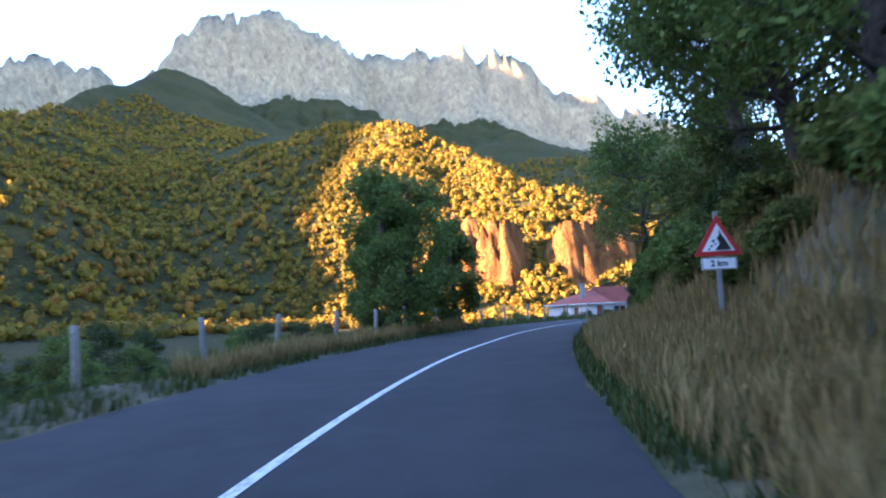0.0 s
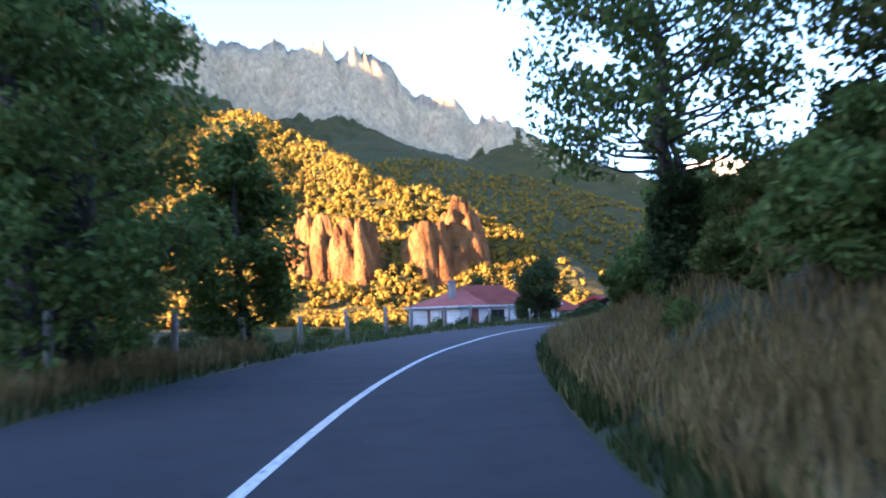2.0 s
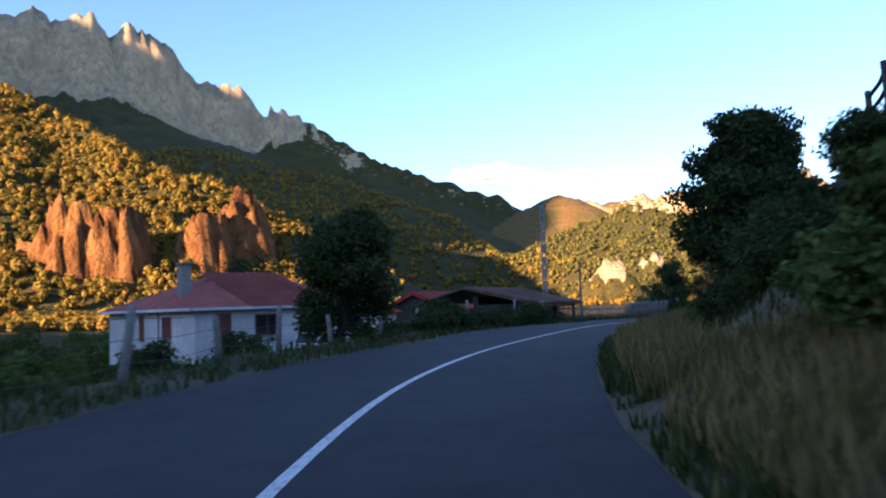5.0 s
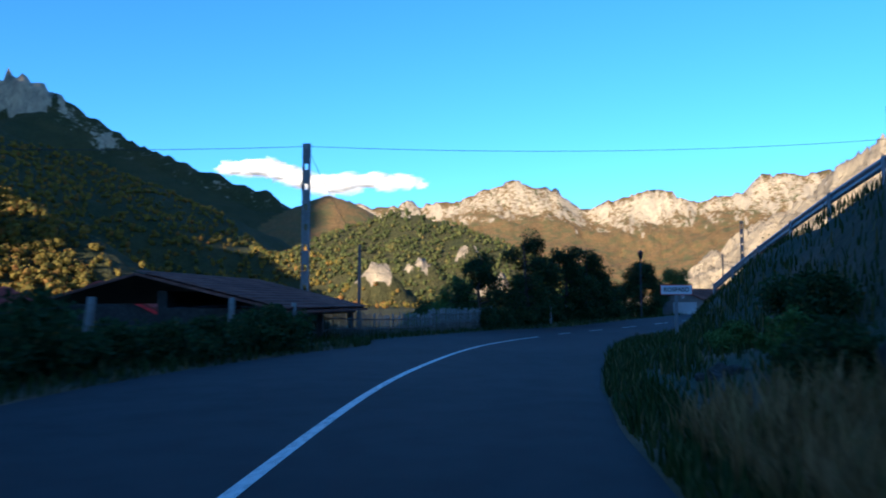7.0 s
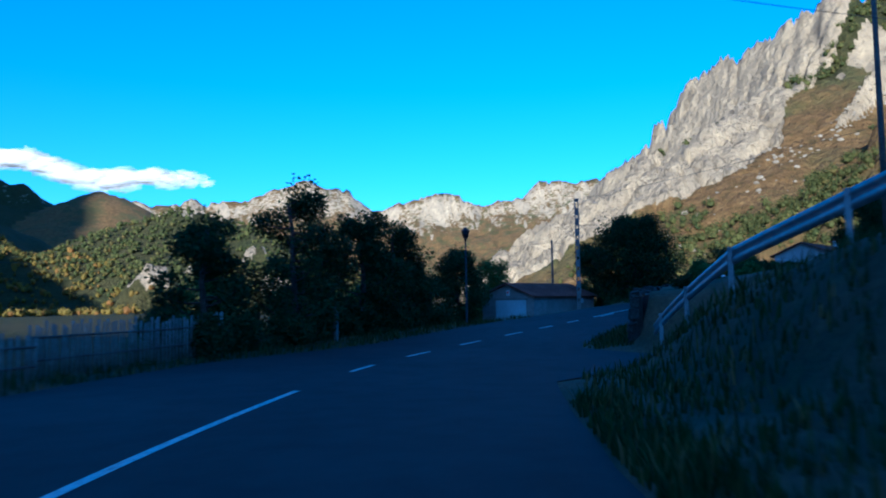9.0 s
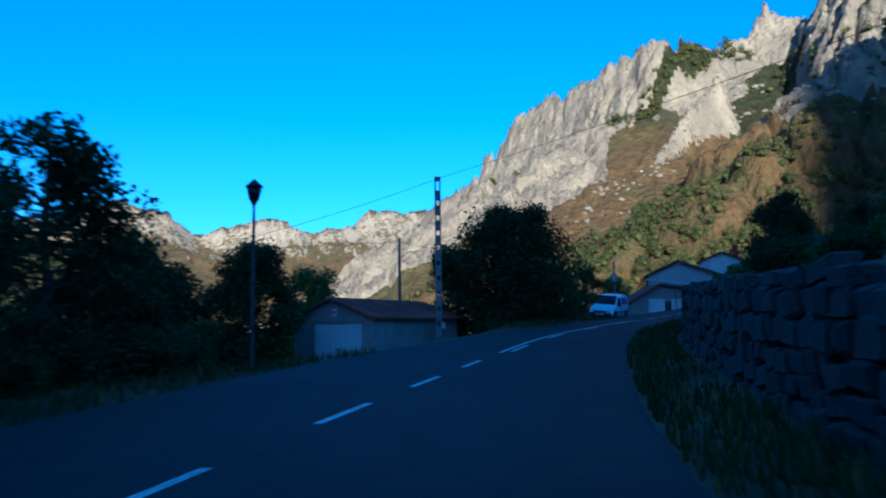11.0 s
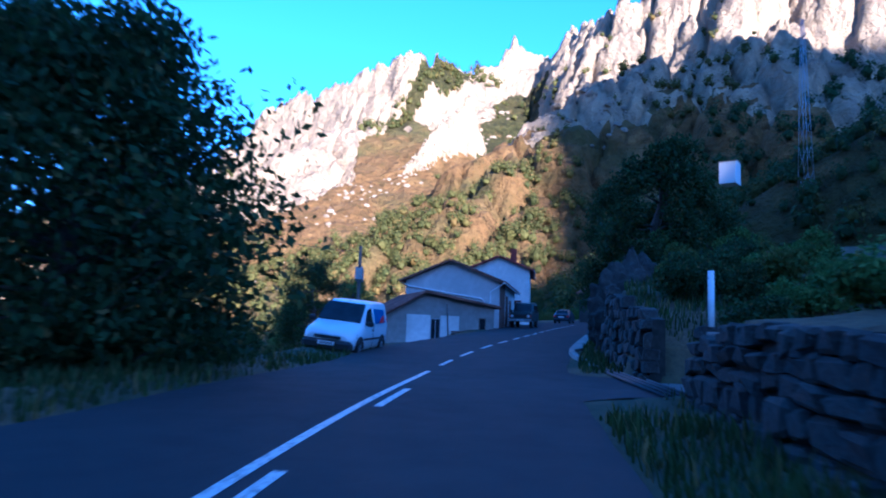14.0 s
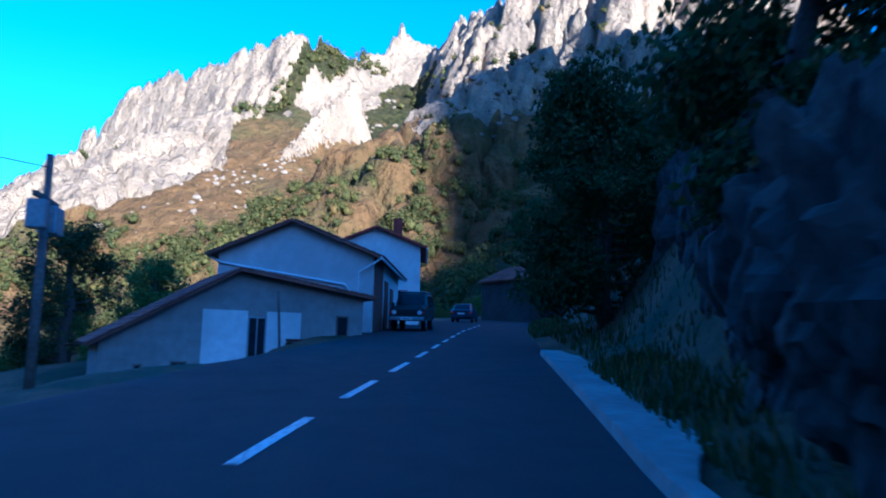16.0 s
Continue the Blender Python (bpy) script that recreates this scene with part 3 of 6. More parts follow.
def land(x, y):
    """Height and cover (rock, heath) of the land, for arrays of places."""
    s, u, z = road_frame(x, y)
    near = near_height(s, u, z)
    far = np.full(x.shape, -6.0) + 10 * fbm(x, y, 260, 4, 40) - 5
    rock, heath = np.zeros(x.shape), np.full(x.shape, 0.25)
    wx = x + 60 * (fbm(x, y, 220, 3, 71) - 0.5)
    wy = y + 60 * (fbm(x, y, 220, 3, 83) - 0.5)
    dist = np.hypot(x - 60, y - 60)
    n_crag = fbm(x + 0.4 * y, y * 0.5, 22.0, 4, 15, 0.6, True)
    n_fine, n_big = fbm(x, y, 60.0, 5, 5, 0.55, True), fbm(x, y, 240.0, 4, 9, 0.5, True)
    jx, jy = x + 16 * (fbm(x, y, 30, 3, 51) - 0.5), y + 16 * (fbm(x, y, 30, 3, 57) - 0.5)
    east = y < 600
    v_e, c_e = blocks(jx + 0.6 * jy, jy, 30.0, 3.0, 0.8)
    w_e, d_e = blocks(jx - 0.5 * jy, jy, 11.0, 8.0, 0.8)
    v_n, c_n = blocks(jx, jy, 62.0, 5.0, 2.2)
    v_h, c_h = blocks(jx, jy, 15.0, 6.0, 0.8)
    crags = np.where(~east & (np.hypot(x, y) < 1450), 0.8 * (v_h - 0.5) + 0.5 * (c_h - 0.7), 0.0) + np.where(~east & (np.hypot(x, y) >= 1450), 0.7 * (v_n - 0.5) + 0.5 * (c_n - 0.7), 0.0)
    crags = np.where(east, 0.55 * (v_e - 0.5) + 0.35 * (c_e - 0.7) + 0.22 * (w_e - 0.5) + 0.12 * (d_e - 0.7), crags)
    for line, k1, d1, k2, rk, ht, rough, reach in RIDGES.values():
        w = np.clip(dist / 900, 0.25, 1)
        w = w * (0.25 if reach < 60 else 1)
        h, d = ridge_height(x + (wx - x) * w, y + (wy - y) * w, line, k1, d1, k2)
        h = h + rough * (0.3 + 0.7 * np.exp(-d / (2.0 * reach))) * ((n_fine - 0.62) * (0.6 if rk > 0.5 else 0.35) + ((0.25 * (n_crag - 0.6) + (1.1 if reach == 100 else 1.0 if reach < 40 else 0.55) * crags) if rk > 0.4 else 0) + (n_big - 0.6) * 1.2)
        on = h > far
        far = np.where(on, h, far)
        rock, heath = np.where(on, rk * (1 - step(0.8, 1.25, d / reach)), rock), np.where(on, ht, heath)
    face = inside(jx, jy, ROCK_FACE)
    rock = np.where(face, np.maximum(rock, 1.0), rock)
    far = np.where(face, far + 13 * crags + 7 * (n_fine - 0.6), far)
    # grassy gullies between the rock ribs, and ledges with turf
    for line, wide in GULLIES:
        _, d = ridge_height(x, y, [(a, b, 0.0) for a, b in line], 0.0, 1.0, 0.0)
        rock = rock * step(0.5 * wide, 1.2 * wide, d + 14 * (n_fine - 0.6))
        heath = np.where(d < wide, 0.3, heath)
    rock = np.where(east, rock * (0.80 + 0.42 * fbm(x, y, 34, 3, 91)), rock)
    # broken ledges and clefts on bare rock
    n_ledge = fbm(0.4 * (0.63 * x + 0.77 * y), 0.63 * y - 0.77 * x, 11.0, 4, 61, 0.62, True)
    w_s, d_s = blocks(jx + 0.3 * jy, jy - 0.4 * jx, 6.5, 4.0, 0.7)
    far = far + np.where(east, np.clip(rock, 0, 1) * (6.0 * (n_ledge - 0.62) + 2.4 * (w_s - 0.5) + 1.6 * (d_s - 0.75)), 0.0)
    blend = step(24, 70, np.abs(u)) * 1.0
    h = near * (1 - blend) + far * blend
    return h, rock * blend, heath * blend, u

# ---- land: one sheet to the horizon, finer where it is seen ----
az = np.radians(np.r_[np.arange(-46, 58, 0.27), np.arange(58, 116, 0.14), np.arange(116, 142, 0.27), np.arange(142, 250, 3.0), np.arange(250, 314, 0.8)])
rad = [24.0]
while rad[-1] < 4850:
    rad.append(rad[-1] * (1.0095 if rad[-1] < 290 else 1.0058 if rad[-1] < 720 else 1.0095 if rad[-1] < 900 else 1.013))
rad = np.array([0.5, 6.0, 12.0, 18.0] + rad)
A, R = np.meshgrid(az, rad, indexing="ij")
CX, CY = 62.0, 60.0
LX, LY = CX + R * np.sin(A), CY + R * np.cos(A)
LZ, L_ROCK, L_HEATH, LU = land(LX, LY)
LZ = LZ - 6.0 * (1 - step(28, 37, np.abs(LU)))
L_OCHRE = 1 - step(0.8, 1.0, np.hypot((LX - 90) / 260, (LY - 740) / 190))
gz = np.gradient(LZ, axis=1) / np.gradient(R, axis=1)
ga = np.gradient(LZ, axis=0) / np.maximum(R * np.gradient(A, axis=0), 0.1)
steep = np.hypot(gz, ga)
L_ROCK = np.clip(L_ROCK * (0.4 + 0.6 * step(0.25, 0.75, steep)) + 0.75 * (L_ROCK > 0.05) * step(1.0, 1.5, steep), 0, 1)
na, nr = A.shape
idx = np.arange(na * nr).reshape(na, nr)
nxt = np.roll(idx, -1, axis=0)
faces = np.stack([idx[:, :-1], nxt[:, :-1], nxt[:, 1:], idx[:, 1:]], -1).reshape(-1, 4)[:, ::-1]
land_mesh = quads_mesh("land", np.stack([LX, LY, LZ], -1).reshape(-1, 3), faces, MOUNTAIN)
for name, values in (("rock", L_ROCK), ("heath", L_HEATH), ("ochre", L_OCHRE)):
    at = land_mesh.attributes.new(name, "FLOAT", "POINT")
    at.data.foreach_set("value", values.ravel().astype(np.float32))
tagged(new("ground_land", land_mesh), "wooded mountainsides with pale limestone cliffs around the valley", "mountains", kind="structure")

# the roadside ground, along the road
ss = np.arange(1.0, ROAD_S[-1] - 1, 0.8)
uu = np.r_[-40:-12:2.0, -12:-6.0:0.6, -6:9:0.3, 9:16:0.6, 16:40:2.0]
SS, UU = np.meshgrid(ss, uu, indexing="ij")


def on_lines(sv, uv):
    px, py, pz = (np.interp(sv, ROAD_S, ROAD[:, k]) for k in range(3))
    nx, ny = (np.interp(sv, ROAD_S, ROAD_N[:, k]) for k in range(2))
    return px + nx * uv, py + ny * uv, pz


GX, GY, GZ0 = on_lines(SS, UU)
GZ = near_height(SS, UU, GZ0)
off = np.where(UU > 0, UU - right_edge(SS), -UU - left_edge(SS))
GZ = GZ + step(0.4, 2.5, off) * (0.5 * (fbm(GX, GY, 2.5, 3, 3) - 0.5) + 0.9 * (fbm(GX, GY, 8, 3, 4) - 0.5) * step(2, 8, off))
far_h, _, _, _ = land(GX, GY)
GZ = np.where(np.abs(UU) > 24, np.minimum(GZ, far_h + 0.3), GZ)
n0, n1 = SS.shape
idx = np.arange(n0 * n1).reshape(n0, n1)
faces = np.stack([idx[:-1, :-1], idx[1:, :-1], idx[1:, 1:], idx[:-1, 1:]], -1).reshape(-1, 4)[:, ::-1]
tagged(new("ground", quads_mesh("ground", np.stack([GX, GY, GZ], -1).reshape(-1, 3), faces, GRASSY)),
       "grassy roadside verge and earth bank with dry patches", "ground", kind="structure")

# asphalt
uu = np.linspace(0, 1, 25)
SS, K = np.meshgrid(ss, uu, indexing="ij")
le, re = left_edge(SS) + 0.12 * (fbm(SS, SS * 0, 1.7, 3, 6) - 0.5), right_edge(SS) + 0.14 * (fbm(SS, SS * 0 + 9, 1.4, 3, 7) - 0.5)
UU = -le + (le + re) * K
GX, GY, GZ = on_lines(SS, UU)
n0, n1 = SS.shape
idx = np.arange(n0 * n1).reshape(n0, n1)
faces = np.stack([idx[:-1, :-1], idx[1:, :-1], idx[1:, 1:], idx[:-1, 1:]], -1).reshape(-1, 4)[:, ::-1]
road_mesh = quads_mesh("road", np.stack([GX, GY, GZ + fall(SS, UU) + 0.01], -1).reshape(-1, 3), faces, ASPHALT)
tr = np.zeros(UU.shape)
for c in (-2.4, -0.85, 0.75, 2.3):
    tr += 0.5 * np.exp(-((UU - c) / 0.28) ** 2)
at = road_mesh.attributes.new("track", "FLOAT", "POINT")
at.data.foreach_set("value", np.clip(tr, 0, 1).ravel().astype(np.float32))
ROAD_OB = tagged(new("road", road_mesh), "worn grey asphalt road climbing in a long bend", "road", kind="structure")


LINE = [(-60, 0.0), (0, 0.05), (10, 0.2), (17, 0.26), (25, 0.45), (36, 0.55), (47, 0.7), (57, 0.5), (62, 0.25), (66, 0.25), (76, 0.33), (81, 0.2), (85, -0.1), (89, -0.35), (95, -0.85), (99, -1.1), (107, -1.25), (112, -1.35), (118, -1.0), (125, -0.45), (132, -0.2), (142, 0.02), (152, 0.16), (162, 0.17), (168, 0.02), (172, 0.0), (176, 0.08), (184, 0.18), (320, 0.15)]
_l = np.array(LINE)
_lr = np.arange(-70, 330, 0.5)
_lu = np.convolve(np.pad(np.interp(_lr, _l[:, 0], _l[:, 1]), 10, mode="edge"), np.hanning(21) / np.hanning(21).sum(), "valid")


def line_u(s):
    return np.interp(s - S0, _lr, _lu)


def marking(name, r0, r1, shift=0.0, width=0.12, label="white painted road dash"):
    sv = np.linspace(S0 + r0, S0 + r1, max(2, int((r1 - r0) / 0.5)))
    verts, fs = [], []
    for i, s in enumerate(sv):
        for k in (-0.5, 0.5):
            verts.append(on_road(s, line_u(s) + shift + k * width, 0.016))
        if i:
            fs.append((2 * i - 2, 2 * i, 2 * i + 1, 2 * i - 1)[::-1])
    ob = new(name, mesh_of(name, verts, fs, PAINT))
    ob.parent = ROAD_OB
    ob["label"] = label
    return ob


# solid centre line, dashes, a solid line with dashes beside it, then dashes again
marking("centre_line", -58, 106.6, label="solid white centre line")
for r in (110.4, 114.9, 119.3, 123.5, 127.4, 131.3):
    marking("dash", r, r + 1.8)
marking("centre_line", 135.6, 162.0, label="solid white centre line")
for r in (136.0, 142.0, 148.6, 155.2):
    marking("dash", r, r + 2.5, 0.26)
for k in range(14):
    marking("dash", 164.1 + 3.8 * k, 166.3 + 3.8 * k)

# ---- plants ----
def leaf_cloud(centres, radii, per, size, rng, squash=0.8, droop=0.0):
    """Many small leaves, each a folded rhomb, gathered round the centres."""
    n = len(centres) * per
    c = np.repeat(np.asarray(centres, float), per, axis=0)
    r = np.repeat(np.asarray(radii, float), per)
    d = rng.normal(size=(n, 3))
    d /= np.linalg.norm(d, axis=1)[:, None]
    rad = r * rng.uniform(0.25, 1.0, n) ** 0.6
    p = c + d * rad[:, None] * [1, 1, squash]
    p[:, 2] -= droop * rad
    a = rng.normal(size=(n, 3)) + d * 0.5
    a /= np.linalg.norm(a, axis=1)[:, None]
    b = np.cross(a, rng.normal(size=(n, 3)))
    b /= np.linalg.norm(b, axis=1)[:, None]
    s = size * rng.uniform(0.6, 1.4, n)[:, None]
    v = np.stack([p - a * s, p + b * s * 0.55, p + a * s, p - b * s * 0.55], 1).reshape(-1, 3)
    f = np.arange(4 * n).reshape(-1, 4)
    return v, f


def tree(m, height, spread, label, leaf, seed, lean=(0, 0), trunk=0.22, bare=0.25, clusters=60, per=130, size=0.085, stems=1, ivy=0, cr=0.21, group=""):
    """A tapered trunk with limbs, and a crown of small leaves round the limb ends."""
    rng = np.random.default_rng(seed)
    ob = thing("tree", m, label, "tree", group)
    bm = bmesh.new()
    tips = []
    for st in range(stems):
        off = rng.uniform(-0.35, 0.35, 2) * (stems > 1)
        top = np.array([lean[0] + off[0] * 4 + rng.normal() * 0.3, lean[1] + off[1] * 4 + rng.normal() * 0.3, height * rng.uniform(0.85, 0.95)])
        k = np.linspace(0, 1, 7)
        line = [(off[0] + (top[0] - off[0]) * q + 0.12 * rng.normal() * (0 < q < 1), off[1] + (top[1] - off[1]) * q + 0.12 * rng.normal() * (0 < q < 1), -0.6 + (top[2] + 0.6) * q) for q in k]
        add_tube(bm, line, [trunk * (1.25 - q) ** 0.9 + 0.02 for q in k], 8)
        nb = max(6, int(clusters * 0.62) // stems)
        for j in range(nb):
            q = bare + (1 - bare) * (j + rng.uniform(0, 1)) / nb
            base = np.array([np.interp(q, k, [p[i] for p in line]) for i in range(3)])
            a = rng.uniform(0, 2 * math.pi)
            prof = math.sin(math.pi * min(1, 0.18 + 0.82 * (q - bare) / (1 - bare)) ** 0.8)
            ln = spread * (0.35 + 0.65 * prof) * rng.uniform(0.7, 1.1)
            end = base + np.array([math.cos(a) * ln, math.sin(a) * ln, ln * rng.uniform(0.1, 0.6)])
            midp = (base + end) / 2 + np.array([0, 0, -0.08 * ln])
            add_tube(bm, [base, midp, end], [0.07 * trunk / 0.22 * (1.2 - q) + 0.015, 0.03, 0.012], 5)
            tips += [end, (midp * 0.4 + end * 0.6), end + rng.normal(size=3) * 0.14 * spread]
    tr = part("trunk", bm, BARK, ob)
    tips = np.array(tips)
    radii = spread * cr * rng.uniform(0.8, 1.7, len(tips)) + 0.15
    v, f = leaf_cloud(tips, radii, per, size, rng)
    crown = new("crown", quads_mesh("crown", v, f, leaf, False))
    crown.parent = ob
    if ivy:
        zz = rng.uniform(0, ivy, 40)
        aa = rng.uniform(0, 6.28, 40)
        q = (zz + 0.6) / (height * 0.9 + 0.6)
        pts = np.stack([lean[0] * q + np.cos(aa) * trunk * 1.2, lean[1] * q + np.sin(aa) * trunk * 1.2, zz], 1)
        v, f = leaf_cloud(pts, np.full(40, 0.42), 150, 0.07, rng)
        iv = new("ivy", quads_mesh("ivy", v, f, LEAF_C, False))
        iv.parent = ob
        iv["label"] = "dark ivy climbing the trunk"
    return ob


def bush(m, w, h, label, leaf, seed, per=190, n=26, size=0.075, group="roadside bushes"):
    rng = np.random.default_rng(seed)
    ob = thing("bush", m, label, "bush", group)
    c = rng.normal(size=(n, 3))
    c /= np.linalg.norm(c, axis=1)[:, None]
    c = c * rng.uniform(0.35, 1.0, n)[:, None] * [w * 0.5, w * 0.5, h * 0.45] + [0, 0, h * 0.5]
    bm = bmesh.new()
    for p in c[::3]:
        add_tube(bm, [(p[0] * 0.15, p[1] * 0.15, -0.3), (p[0] * 0.6, p[1] * 0.6, p[2] * 0.6), tuple(p)], [0.03, 0.02, 0.008], 5)
    part("stem", bm, BARK, ob)
    v, f = leaf_cloud(c, np.full(n, 0.26 * max(w, h)) * rng.uniform(0.6, 1.2, n), per, size, rng)
    v[:, 2] = np.maximum(v[:, 2], -0.1)
    o = new("foliage", quads_mesh("foliage", v, f, leaf, False))
    o.parent = ob
    return ob


def ground_z(x, y):
    s, u, z = road_frame(np.array([float(x)]), np.array([float(y)]))
    return float(near_height(s, u, z)[0])


def stand(r, u, dz=0.0, rz=0.0):
    """A pose on the ground r metres along the drive and u metres right of the centre line."""
    p = on_road(S0 + r, u)
    _, t, _ = road_at(S0 + r)
    return pose(p.x, p.y, ground_z(p.x, p.y) + dz, 0, 0, math.degrees(math.atan2(-t[0], t[1])) + rz)


def stand_at(x, y, z=None, rz=0.0, dz=0.0):
    return pose(x, y, (ground_z(x, y) if z is None else z) + dz, 0, 0, rz)


# trees, along the drive: metres along, right of the centre line, height, spread
T_L = "leafy green roadside tree with a slender grey trunk"
tree(stand(32.6, -4.7), 8.0, 2.0, "tall green tree with two pale trunks on the verge", LEAF_A, 1, stems=2, bare=0.16, clusters=110, per=119)
tree(stand(40.4, -4.5), 6.0, 1.35, "slender young green tree beside the wire fence", LEAF_A, 2, bare=0.14, clusters=70, trunk=0.13)
tree(stand(36.0, -6.8), 7.6, 1.7, T_L, LEAF_A, 3, bare=0.16, clusters=80)
tree(stand(75.4, -6.2), 4.7, 1.55, "round dark green tree beside the white house", LEAF_C, 4, bare=0.2, clusters=80, trunk=0.16)
tree(stand(24, 8.6), 11.5, 3.0, "tall tree over the bank with thin drooping leaves", LEAF_A, 5, bare=0.42, clusters=110, per=100, ivy=3, lean=(-0.6, 0))
tree(stand(17.5, 8.5), 11.5, 3.2, "tall tree over the bank with dense green leaves", LEAF_A, 6, bare=0.2, clusters=160, lean=(-0.8, 0))
tree(stand(31, 9.6), 6.0, 2.0, T_L, LEAF_B, 7, bare=0.2, clusters=80, stems=2, trunk=0.08)
tree(stand(35.6, 6.0), 7.6, 2.6, "airy tree with a slender ivy-covered trunk", LEAF_A, 8, bare=0.38, clusters=84, per=70, ivy=2.4, trunk=0.14, cr=0.16)
tree(stand(55, 8.4), 6.2, 1.3, T_L, LEAF_A, 9, bare=0.2, clusters=50)
tree(stand(12, 8.0), 9.5, 2.6, T_L, LEAF_A, 10, bare=0.2, clusters=90)
tree(stand(5, 8.5), 10.0, 2.8, T_L, LEAF_A, 11, bare=0.2, clusters=80)
tree(stand(74.8, 6.6), 6.0, 1.45, "leaning tree wrapped in dense dark ivy", LEAF_C, 12, bare=0.3, clusters=150, per=150, ivy=4.9, trunk=0.42, lean=(0.4, 0.5), cr=0.2)
tree(stand_at(90.6, 104.8), 6.2, 2.1, "round dark green tree beside the garage", LEAF_C, 18, bare=0.05, clusters=110, trunk=0.16)
tree(stand(158.5, -6.6), 8.0, 3.3, "broad dark walnut tree beside the road", LEAF_C, 13, bare=0.08, clusters=200, per=90, trunk=0.3, size=0.1)
tree(stand(160.0, -10.5), 6.6, 1.8, T_L, LEAF_C, 14, bare=0.1, clusters=80)
tree(stand(163.5, -8.2), 6.8, 2.0, T_L, LEAF_C, 15, bare=0.1, clusters=80)
tree(stand(176.5, 6.1), 5.8, 1.9, "dark green tree above the rock wall", LEAF_C, 16, bare=0.08, clusters=90)
tree(stand(190, 5.4), 8.6, 2.3, "tall dark tree leaning over the rock wall", LEAF_C, 17, bare=0.1, clusters=150, lean=(-0.3, 0))
tree(stand(197, 10.5), 4.6, 2.0, T_L, LEAF_C, 19, bare=0.15, clusters=90)
for i, (r, u, h, w) in enumerate([(119.5, -7.4, 6.0, 1.9), (123.5, -7.0, 5.2, 1.6), (127.5, -7.8, 5.6, 1.7), (116.5, -9.0, 5.2, 1.6), (131, -9.5, 5.0, 1.6), (134.5, -10.5, 5.2, 1.7), (144, -19, 4.4, 1.5), (147, -21, 4.0, 1.4)]):
    tree(stand(r, u), h, w, "bushy dark green tree with feathery twigs", LEAF_C, 30 + i, bare=0.06, clusters=60, per=119, trunk=0.12, size=0.075, group="bushy trees by the fence")

# bushes on the bank and verges
bushes = [bush(pose(0, 0, -60), 2.0, 1.8, "dense green bramble bush on the bank", LEAF_A, 51), bush(pose(0, 0, -60), 2.4, 1.5, "dark bramble bush on the bank", LEAF_C, 52),
          bush(pose(0, 0, -60), 1.7, 1.3, "yellowish green shrub on the bank", LEAF_B, 53)]
rng = np.random.default_rng(7)
SPOTS = [(r, rng.uniform(5.9, 7.6), rng.uniform(0.5, 0.95), 2 * rng.integers(0, 2)) for r in np.arange(2, 62, 1.2)]
SPOTS += [(r, rng.uniform(7.2, 9.0), rng.uniform(0.5, 0.85), rng.integers(0, 3)) for r in np.arange(14, 62, 2.0)]
SPOTS += [(r, rng.uniform(8.5, 11.5), rng.uniform(0.5, 0.85), rng.integers(0, 3)) for r in np.arange(0, 60, 3.0)]
SPOTS += [(r, rng.uniform(6.4, 7.8), rng.uniform(0.5, 0.9), 1) for r in np.arange(62, 80, 1.3)]
SPOTS += [(r, rng.uniform(6.0, 8.6), rng.uniform(0.3, 0.6), rng.integers(0, 2)) for r in np.arange(121, 153, 2.0)]
SPOTS += [(r, rng.uniform(6.2, 9.5), rng.uniform(0.4, 0.8), rng.integers(0, 3)) for r in np.arange(163, 215, 1.4)]
SPOTS += [(r, -rng.uniform(6.0, 8.0), rng.uniform(0.4, 0.8), rng.integers(0, 3)) for r in np.arange(4, 72, 1.8)]
SPOTS += [(r, -rng.uniform(8.2, 11), rng.uniform(0.8, 1.3), 1) for r in np.arange(85, 103, 1.7)]
SPOTS += [(r, -rng.uniform(5.1, 5.7), rng.uniform(0.45, 0.8), 1) for r in np.arange(80, 93, 0.9)]
SPOTS += [(r, -rng.uniform(6.0, 9), rng.uniform(0.6, 1.1), 1) for r in np.arange(114, 133, 1.8)]
SPOTS += [(r, -rng.uniform(5.2, 8), rng.uniform(0.6, 1.1), 1) for r in np.arange(156, 168, 1.0)]
SPOTS += [(r, rng.uniform(7.2, 11), rng.uniform(0.45, 0.9), rng.integers(0, 3)) for r in np.arange(154, 172, 0.9)]
SPOTS += [(r, rng.uniform(5.4, 6.8), rng.uniform(0.3, 0.5), 2 * rng.integers(0, 2)) for r in np.arange(16, 60, 2.4)]
SPOTS += [(r, rng.uniform(5.0, 7.0), rng.uniform(0.3, 0.6), rng.integers(0, 2)) for r in np.arange(70, 90, 1.2)]
for r, u, k, kind in SPOTS:
    c = copy_thing(bushes[kind], stand(r, u, -0.1, rng.uniform(0, 360)))
    c.scale = (k, k, k * rng.uniform(0.8, 1.15))
for b in bushes:
    b.matrix_basis = stand(58 + 3 * bushes.index(b), 9.5)


